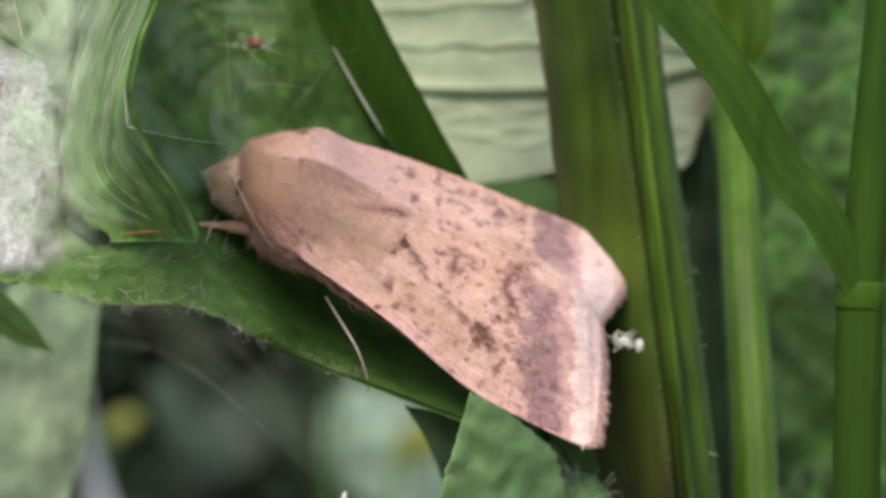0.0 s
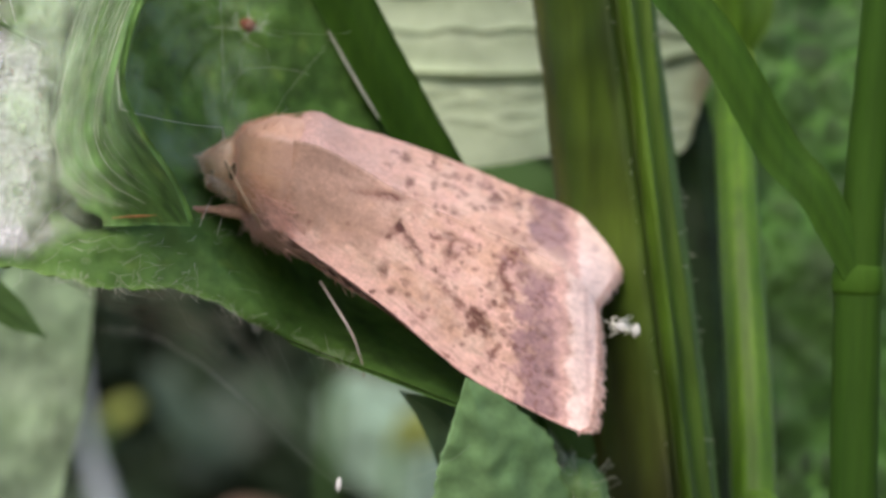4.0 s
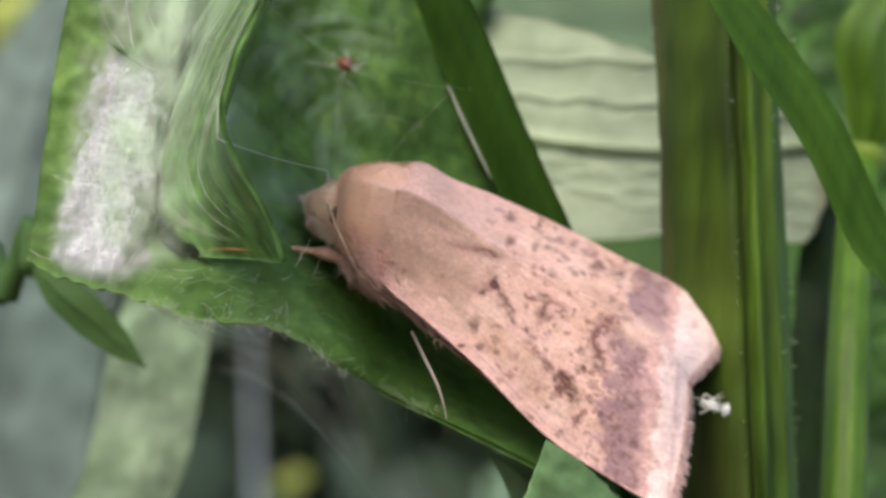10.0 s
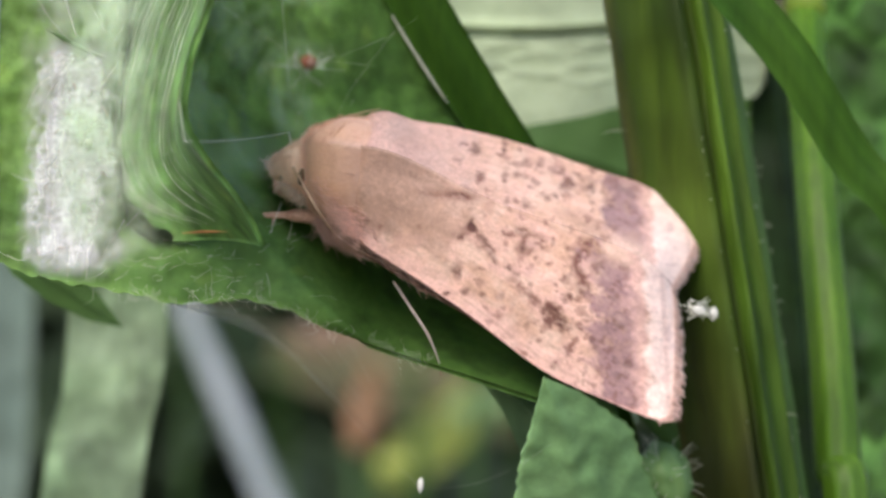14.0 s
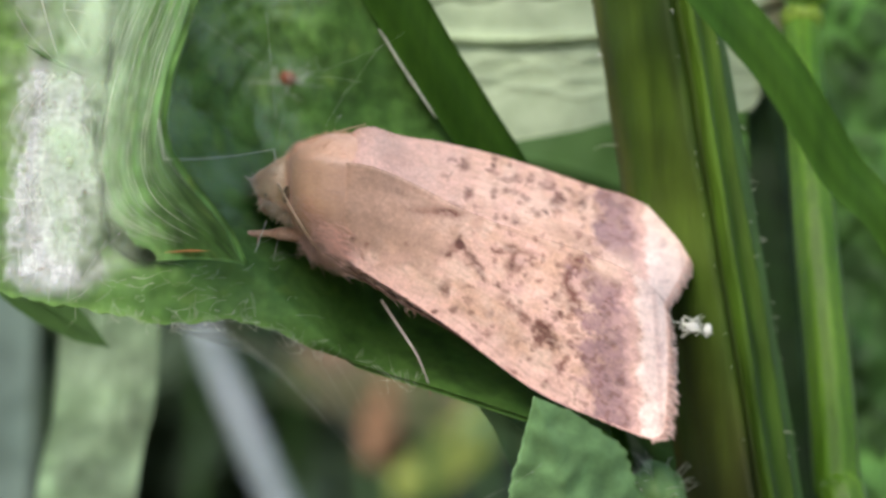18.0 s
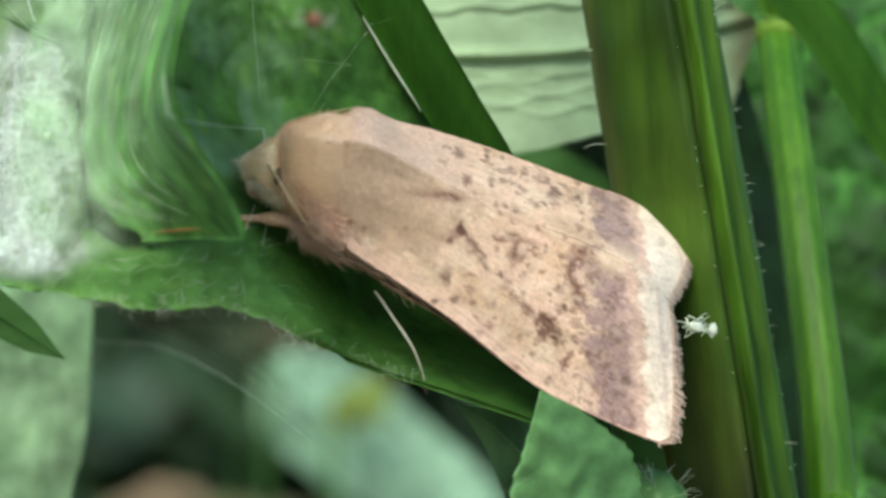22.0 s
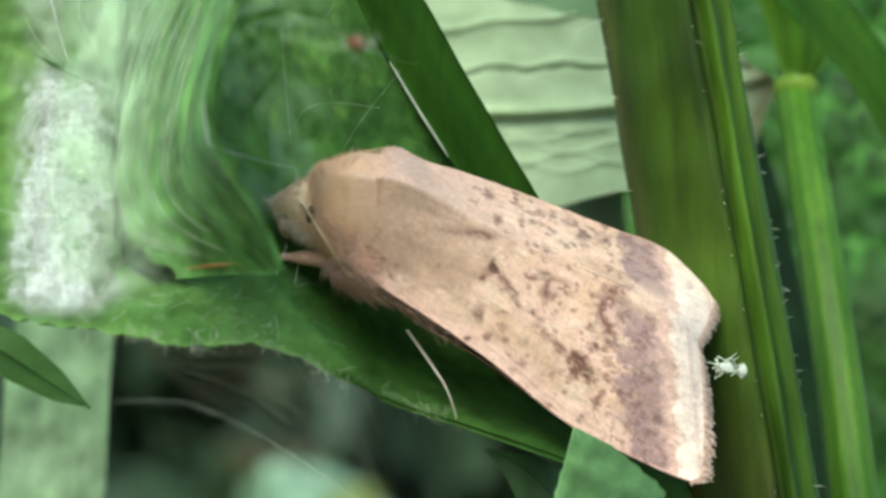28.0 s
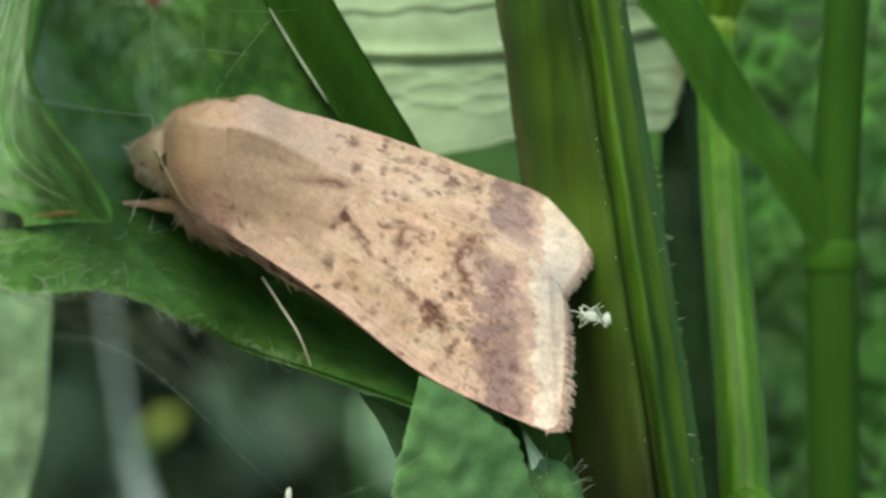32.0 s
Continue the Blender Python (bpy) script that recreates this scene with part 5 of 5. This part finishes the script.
def wing(name, inner, outer, tip, marks, near, parent, label):
    nu, nv = 300, 170
    a, b = spline(inner, nu), spline(outer, nu)
    u = np.linspace(0, 1, nu)[None, :]
    v = np.linspace(0, 1, nv)[:, None]
    g = a[None] * (1 - v[..., None]) + b[None] * v[..., None]
    # rounded outer margin and soft roof-like swelling
    bow = np.sin(np.pi * np.clip(v, 0, 1) ** (1.0 if near else 1.9)) ** 0.45
    g = g + (step(0.75, 1.0, u) * bow)[..., None] * np.array(tip)
    g[..., 1] -= (0.4 if near else 0.3) * np.sin(np.pi * v) ** 2 * np.sin(np.pi * np.clip(u * 0.9 + 0.05, 0, 1))
    uu, vv = u + 0 * v, v + 0 * u
    g[..., 1] += 0.05 * waves(g, 1.2, 3.0) + 0.006 * np.sin(vv * 60) * step(0.3, 0.9, uu)
    if near:
        g -= (0.4 * step(0.9, 1.0, vv) ** 2 * step(0.9, 1.0, uu))[..., None] * np.array((0.85, 0.25, -0.45))
    # the base of the wing rolls in under the fur of the thorax
    g[..., 1] += 2.2 * (1 - step(0.0, 0.13, uu)) ** 1.5
    if not near:
        g[..., 1] += 0.25 * (1 - step(0.0, 0.06, vv))
    col = wing_colours(g, marks, near, uu, vv)
    ob = sheet(name, g, WING, parent, label, col, 0.06)
    # fringe scales along the outer margin
    rng = np.random.default_rng(17 if near else 18)
    end, before = g[:, -1], g[:, -8]
    vs, fs, cs = [], [], []
    for i in range(1000):
        k = rng.integers(0, nv)
        d = end[k] - before[k]
        d = d / np.linalg.norm(d)
        side = end[min(k + 2, nv - 1)] - end[max(k - 2, 0)]
        side = side / (np.linalg.norm(side) + 1e-9)
        p = end[k] - d * 0.12 + rng.normal(0, 0.02, 3) - (0, rng.uniform(-0.05, 0.06), 0)
        ln, w = rng.uniform(0.15, 0.5) + 0.2 * wave(k * 0.13, 3.3) + 0.13 * math.sin(k * 0.62 + 2 * wave(k * 0.1, 5.0)), rng.uniform(0.02, 0.05)
        q = p + d * ln + side * rng.normal(0, 0.09)
        n0 = len(vs)
        vs += [p - side * w, p + side * w, q + side * w * 0.7, q - side * w * 0.7, p + (0, 0.03, 0), q + (0, 0.03, 0)]
        fs += [(n0, n0 + 1, n0 + 2, n0 + 3), (n0 + 1, n0 + 4, n0 + 5, n0 + 2), (n0 + 4, n0, n0 + 3, n0 + 5)]
        cs += [blend(PINK[None] * 1.1, CREAM * 0.98, np.array([rng.uniform(0, 1)]))[0] * rng.uniform(0.75, 1.05)] * 6
    raw("wing_fringe", vs, fs, FUR, ob, "ragged cream fringe of scales", np.array(cs))
    # loose scales along the leading edge
    lead, inside = g[-1], g[-6]
    hair = []
    hc = []
    for i in range(260):
        k = rng.integers(4, nu - 4)
        d = (lead[k] - inside[k]) / (np.linalg.norm(lead[k] - inside[k]) + 1e-9)
        al = lead[k + 2] - lead[k - 2]
        al = al / np.linalg.norm(al)
        p = lead[k] - d * 0.06
        hair.append((np.array([p, p + d * rng.uniform(0.03, 0.1) + al * rng.uniform(0.1, 0.3)]), [0.035, 0.012], 3))
        hc.append(PINK * rng.uniform(0.7, 1.1))
    bundle("edge_scale", hair, FUR, ob, "", np.array(hc))
    return g


def fur(name, centre, axes, flow, count, length, colour, parent, seed, keep=lambda d: True, thick=0.014):
    """Short flattened hairs over an egg, swept along flow."""
    rng = np.random.default_rng(seed)
    c, ax = np.asarray(centre, float), np.asarray(axes, float)
    flow = np.asarray(flow, float)
    tubes, cols = [], []
    while len(tubes) < count:
        d = rng.normal(0, 1, 3)
        d /= np.linalg.norm(d)
        if not keep(d):
            continue
        p = c + d @ ax * 0.99
        nrm = d @ np.linalg.inv(ax).T
        nrm /= np.linalg.norm(nrm)
        f = flow - nrm * (flow @ nrm)
        f = f / (np.linalg.norm(f) + 1e-6) + rng.normal(0, 0.14, 3)
        ln = length * rng.uniform(0.6, 1.3)
        tubes.append((np.array([p, p + f * ln * 0.5 + nrm * ln * 0.07, p + f * ln + nrm * ln * 0.08]), [thick, thick, thick * 0.3], 3))
        cols.append((colour(p) if callable(colour) else colour) * rng.uniform(0.9, 1.1) + rng.normal(0, 0.008, 3))
    bundle(name, tubes, FUR, parent, "", np.clip(cols, 0.01, 0.95))


def moth():
    top = thing("moth", "tan and pinkish moth with folded spotted wings resting on a leaf", "moth")
    axis = np.array((0.93, 0.24, -0.27))
    axis /= np.linalg.norm(axis)
    up = np.array((0.25, 0.05, 0.96))
    up -= axis * (up @ axis)
    up /= np.linalg.norm(up)
    out = np.cross(axis, up)
    frame3 = lambda a, b, c: np.array((axis * a, up * b, out * c))  # noqa: E731
    buff, pale = np.array((0.95, 0.54, 0.39)), np.array((0.8, 0.5, 0.37))

    def tone(p):
        """Buff head, golden collar, then the colours of the wing bases."""
        p = np.atleast_2d(p)
        x, y, z = p[:, 0], p[:, 1], p[:, 2]
        q = p * (0.35, 1, 1)
        n = grain(q, 1.8, 3)
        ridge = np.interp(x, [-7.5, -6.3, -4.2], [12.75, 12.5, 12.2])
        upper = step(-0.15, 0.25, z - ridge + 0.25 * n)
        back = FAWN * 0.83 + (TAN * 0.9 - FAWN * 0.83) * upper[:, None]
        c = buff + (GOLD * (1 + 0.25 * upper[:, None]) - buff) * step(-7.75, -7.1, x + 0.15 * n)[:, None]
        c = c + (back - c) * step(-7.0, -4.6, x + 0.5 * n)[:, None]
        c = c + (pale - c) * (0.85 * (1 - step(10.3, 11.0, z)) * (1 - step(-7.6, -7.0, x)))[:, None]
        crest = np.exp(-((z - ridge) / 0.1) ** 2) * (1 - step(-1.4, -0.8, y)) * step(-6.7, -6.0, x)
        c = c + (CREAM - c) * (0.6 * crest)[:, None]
        return np.clip(1.25 * c * (1 + 0.06 * n)[:, None], 0.02, 0.9)

    def coat(name, body, flow, count, length, thick, seed, lift=0.08):
        """Flat fur combed along flow over a lofted body."""
        ob, g, nrm = body
        r = np.random.default_rng(seed)
        fl = np.asarray(flow, float)
        tubes, cols = [], []
        i, k = r.integers(0, g.shape[0], count), r.integers(0, g.shape[1], count)
        for a, b in zip(i, k):
            m = nrm[a, b]
            p = g[a, b] + r.normal(0, 0.04, 3)
            f = fl - m * (fl @ m)
            f = f / (np.linalg.norm(f) + 1e-6) + r.normal(0, 0.16, 3)
            ln = length * r.uniform(0.6, 1.35)
            tubes.append((np.array([p, p + f * ln * 0.5 + m * ln * lift, p + f * ln + m * ln * lift * 1.1]), [thick, thick, thick * 0.3], 3))
            cols.append(p)
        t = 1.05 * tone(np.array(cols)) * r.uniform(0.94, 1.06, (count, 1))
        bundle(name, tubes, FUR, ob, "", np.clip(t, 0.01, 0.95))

    wing("near_forewing", RIDGE, COSTA, (0.3, 0.1, 0.0), NEAR_MARKS, True, top, "forewing with a dark kidney spot and dusky outer band")
    wing("far_forewing", [(q[0], q[1] + 0.05, q[2] - 0.22) for q in RIDGE], FAR_COSTA, (0.8, 0.3, -0.05), FAR_MARKS, False, top, "second forewing, foreshortened")
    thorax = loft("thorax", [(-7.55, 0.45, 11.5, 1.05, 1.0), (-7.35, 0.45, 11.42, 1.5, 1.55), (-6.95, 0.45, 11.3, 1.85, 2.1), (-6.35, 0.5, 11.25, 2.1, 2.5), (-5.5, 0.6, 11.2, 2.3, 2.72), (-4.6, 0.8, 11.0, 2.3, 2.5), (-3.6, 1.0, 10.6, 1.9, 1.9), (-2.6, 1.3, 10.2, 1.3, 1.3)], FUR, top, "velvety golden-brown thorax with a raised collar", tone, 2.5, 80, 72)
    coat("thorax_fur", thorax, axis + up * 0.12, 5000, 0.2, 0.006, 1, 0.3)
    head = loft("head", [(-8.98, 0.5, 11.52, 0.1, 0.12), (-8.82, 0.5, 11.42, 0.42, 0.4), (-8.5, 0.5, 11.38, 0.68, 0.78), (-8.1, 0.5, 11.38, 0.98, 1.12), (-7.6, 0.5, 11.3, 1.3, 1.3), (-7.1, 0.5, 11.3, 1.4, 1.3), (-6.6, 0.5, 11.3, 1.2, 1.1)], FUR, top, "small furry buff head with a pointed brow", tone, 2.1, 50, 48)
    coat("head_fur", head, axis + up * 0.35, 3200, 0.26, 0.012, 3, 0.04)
    ho = head[0]
    rs = np.random.default_rng(37)
    tufts, tc = [], []
    for i in range(800):
        t = rs.uniform(0, 0.7)
        p = np.array((-6.55 + 1.6 * t, -1.75 + 0.1 * t, 10.9 - 2.7 * t)) + rs.normal(0, 1, 3) * (0.28, 0.12, 0.3)
        d = np.array((0.42, -0.03, -0.22)) + rs.normal(0, 0.12, 3)
        tufts.append((np.array([p, p + d * 0.5, p + d + (0, 0.08, 0)]), [0.013, 0.013, 0.004], 3))
        tc.append((FAWN * 1.6 + (PINK * 1.35 - FAWN * 1.6) * t) * rs.uniform(0.85, 1.15))
    bundle("shoulder_tuft", tufts, FUR, thorax[0], "longer fur over the wing's base", np.clip(tc, 0, 0.95))
    rt = np.random.default_rng(33)
    tuft = []
    for i in range(60):
        p = np.array((-8.8, 0.45, 11.5)) + rt.normal(0, 1, 3) * (0.1, 0.22, 0.16)
        d = np.array((-0.35, -0.05, 0.1)) + rt.normal(0, 0.12, 3)
        tuft.append((np.array([p, p + d * 0.5, p + d * rt.uniform(0.7, 1.1)]), [0.03, 0.022, 0.006], 3))
    bundle("brow_tuft", tuft, FUR, ho, "", np.tile(np.array((0.85, 0.68, 0.52)), (60, 1)))
    beard = []
    for i in range(240):
        t = rt.uniform(0, 1)
        p = np.array((-8.45 + 1.1 * t, -0.35 - 0.35 * t, 10.85 - 0.75 * t)) + rt.normal(0, 1, 3) * (0.1, 0.2, 0.12)
        d = np.array((-0.06, -0.05, -0.28)) + rt.normal(0, 0.12, 3)
        beard.append((np.array([p, p + d * 0.5, p + d]), [0.022, 0.018, 0.005], 3))
    bundle("beard", beard, FUR, ho, "greyish fur under the head", np.tile(np.array((0.52, 0.4, 0.27)), (240, 1)) * rt.uniform(0.8, 1.2, (240, 1)))
    blob("eye", (-7.5, -0.9, 11.05), ((0.13, 0, -0.1), (0, 0.22, 0), (0.08, 0, 0.33)), EYE, ho, "narrow dark eye half hidden in fur", 12)
    blob("brow_spot", (-8.42, -0.28, 11.05), np.diag((0.07, 0.06, 0.07)), EYE, ho, "tiny dark spot on the brow", 8)
    tube("palp", spline([(-8.2, 0.1, 10.4), (-8.55, 0.0, 10.6), (-8.75, 0.1, 10.95)], 10), [0.2, 0.24, 0.25, 0.25, 0.23, 0.2, 0.17, 0.13, 0.1, 0.05], LEG, ho, "upturned scaly palp")
    # feelers laid back along the wing's front edge
    tube("antenna", spline([(-7.85, -0.75, 11.45), (-7.5, -1.35, 10.95), (-7.1, -1.75, 10.3), (-6.75, -1.8, 9.75), (-6.3, -1.3, 9.0), (-5.6, -0.8, 8.2)], 60), np.linspace(0.06, 0.03, 60), FEELER, top, "thin brown feeler laid back along the wing")
    tube("antenna", spline([(-7.6, 0.9, 12.4), (-7.0, 0.5, 13.0), (-6.0, 0.8, 13.5), (-4.6, 1.5, 13.9)], 30), np.linspace(0.045, 0.02, 30), FEELER, top)
    c_ab, a_ab = (-0.3, 2.6, 8.6), frame3(5.2, 1.7, 1.7)
    abdomen = blob("abdomen", c_ab, a_ab, BODY, top, "brown hairy abdomen under the wings", 18, 0.05)
    fur("side_fur", (-5.0, 0.1, 8.95), frame3(1.9, 0.95, 1.4), axis * 0.7 - up * 0.6, 2200, 0.8, np.array((0.5, 0.31, 0.25)), abdomen, 4, thick=0.02)
    blob("breast", (-4.7, 0.4, 8.95), frame3(1.75, 0.9, 1.25), BODY, top, "brown furry breast", 14, 0.08)
    rf = np.random.default_rng(47)
    skirt, sc = [], []
    for i in range(900):
        t = rf.uniform(0, 1)
        p = np.array((-5.8 + 3.7 * t, -0.8 + 0.25 * t, 9.0 - 2.3 * t)) + rf.normal(0, 1, 3) * (0.18, 0.15, 0.16)
        d = np.array((0.42, -0.05, -0.36)) * (1 - 0.35 * t) + rf.normal(0, 0.1, 3)
        skirt.append((np.array([p, p + d * 0.5, p + d + (0, 0.1, 0)]), [0.02, 0.017, 0.004], 3))
        sc.append((np.array((0.55, 0.36, 0.28)) + (np.array((0.3, 0.17, 0.12)) - np.array((0.55, 0.36, 0.28))) * t) * rf.uniform(0.7, 1.25))
    bundle("flank_fur", skirt, FUR, abdomen, "brown fur hanging under the wing's front edge", np.clip(sc, 0.01, 0.95))
    low = spline([(-5.2, -0.9, 8.15), (-3.2, -0.7, 6.95), (-1.0, -0.3, 5.65), (2.0, 0.9, 3.5), (4.4, 2.1, 2.3)], 50)
    inn = low + np.array((0.3, 2.2, 1.3))
    w = np.linspace(0, 1, 8)[:, None, None]
    sheet("hindwing", low[None] * (1 - w) + inn[None] * w, UNDERWING, top, "brown hindwing edge under the forewing", None, 0.1)
    leg = tube("foreleg", spline([(-6.3, 0.3, 9.3), (-7.2, 0.0, 9.45), (-8.4, -0.2, 9.5), (-10.0, -0.3, 9.45)], 24), np.interp(np.linspace(0, 1, 24), [0, 0.3, 0.55, 0.62, 1], [0.36, 0.33, 0.26, 0.15, 0.1]), LEG, top, "pinkish foreleg stretched forward")
    bundle("leg_spine", [(np.array([(-9.9, -0.3, 9.45), (-10.25, -0.45, 9.3), (-10.4, -0.5, 9.05)]), [0.07, 0.06, 0.03], 5), (np.array([(-8.7, -0.25, 9.4), (-8.75, -0.3, 9.0), (-8.7, -0.2, 8.3)]), [0.05, 0.04, 0.02], 5)], LEG, leg)
    shin = tube("hind_leg", spline([(-3.9, 0.6, 6.8), (-3.2, 0.3, 5.8), (-2.5, 0.2, 4.75), (-2.15, 0.5, 3.9), (-2.0, 0.9, 3.35)], 24), np.linspace(0.055, 0.03, 24), PALE_LEG, top, "slender pale hind leg")
    tube("claw", spline([(-2.0, 0.9, 3.38), (-1.97, 0.95, 3.1), (-1.95, 0.95, 2.85)], 6), [0.04, 0.04, 0.035, 0.03, 0.02, 0.01], UNDERWING, shin, "dark foot of the hind leg", 6)


moth()


def scrap():
    top = thing("fluff", "scrap of white fluff stuck at the wing tips", "debris")
    c = np.array((8.55, 4.5, 5.5))
    rng = np.random.default_rng(23)
    tagged(bundle("fibre", [(np.array([c + rng.normal(0, 0.12, 3), c + (0.35 + rng.normal(0, 0.2), rng.normal(0, 0.1), rng.normal(0, 0.22)), c + (0.8 + rng.normal(0, 0.25), rng.normal(0, 0.15), rng.normal(-0.05, 0.25))]), [0.03, 0.035, 0.012], 4) for i in range(14)] + [(np.array([c + (-0.75, -0.1, 0.25), c + (0.1, -0.1, 0.1), c + (0.75, -0.2, 0.55)]), [0.02, 0.025, 0.01], 4)], SILK, top), kind="stuff")
    blob("flake", c + (0.35, -0.1, -0.05), ((0.3, 0, 0), (0, 0.1, 0), (0, 0, 0.2)), COTTON, top, "", 10, 0.6)
    blob("flake", c + (1.0, -0.15, -0.15), ((0.17, 0, 0), (0, 0.12, 0), (0, 0, 0.26)), COTTON, top, "", 10, 0.6, None, 4.0)


scrap()
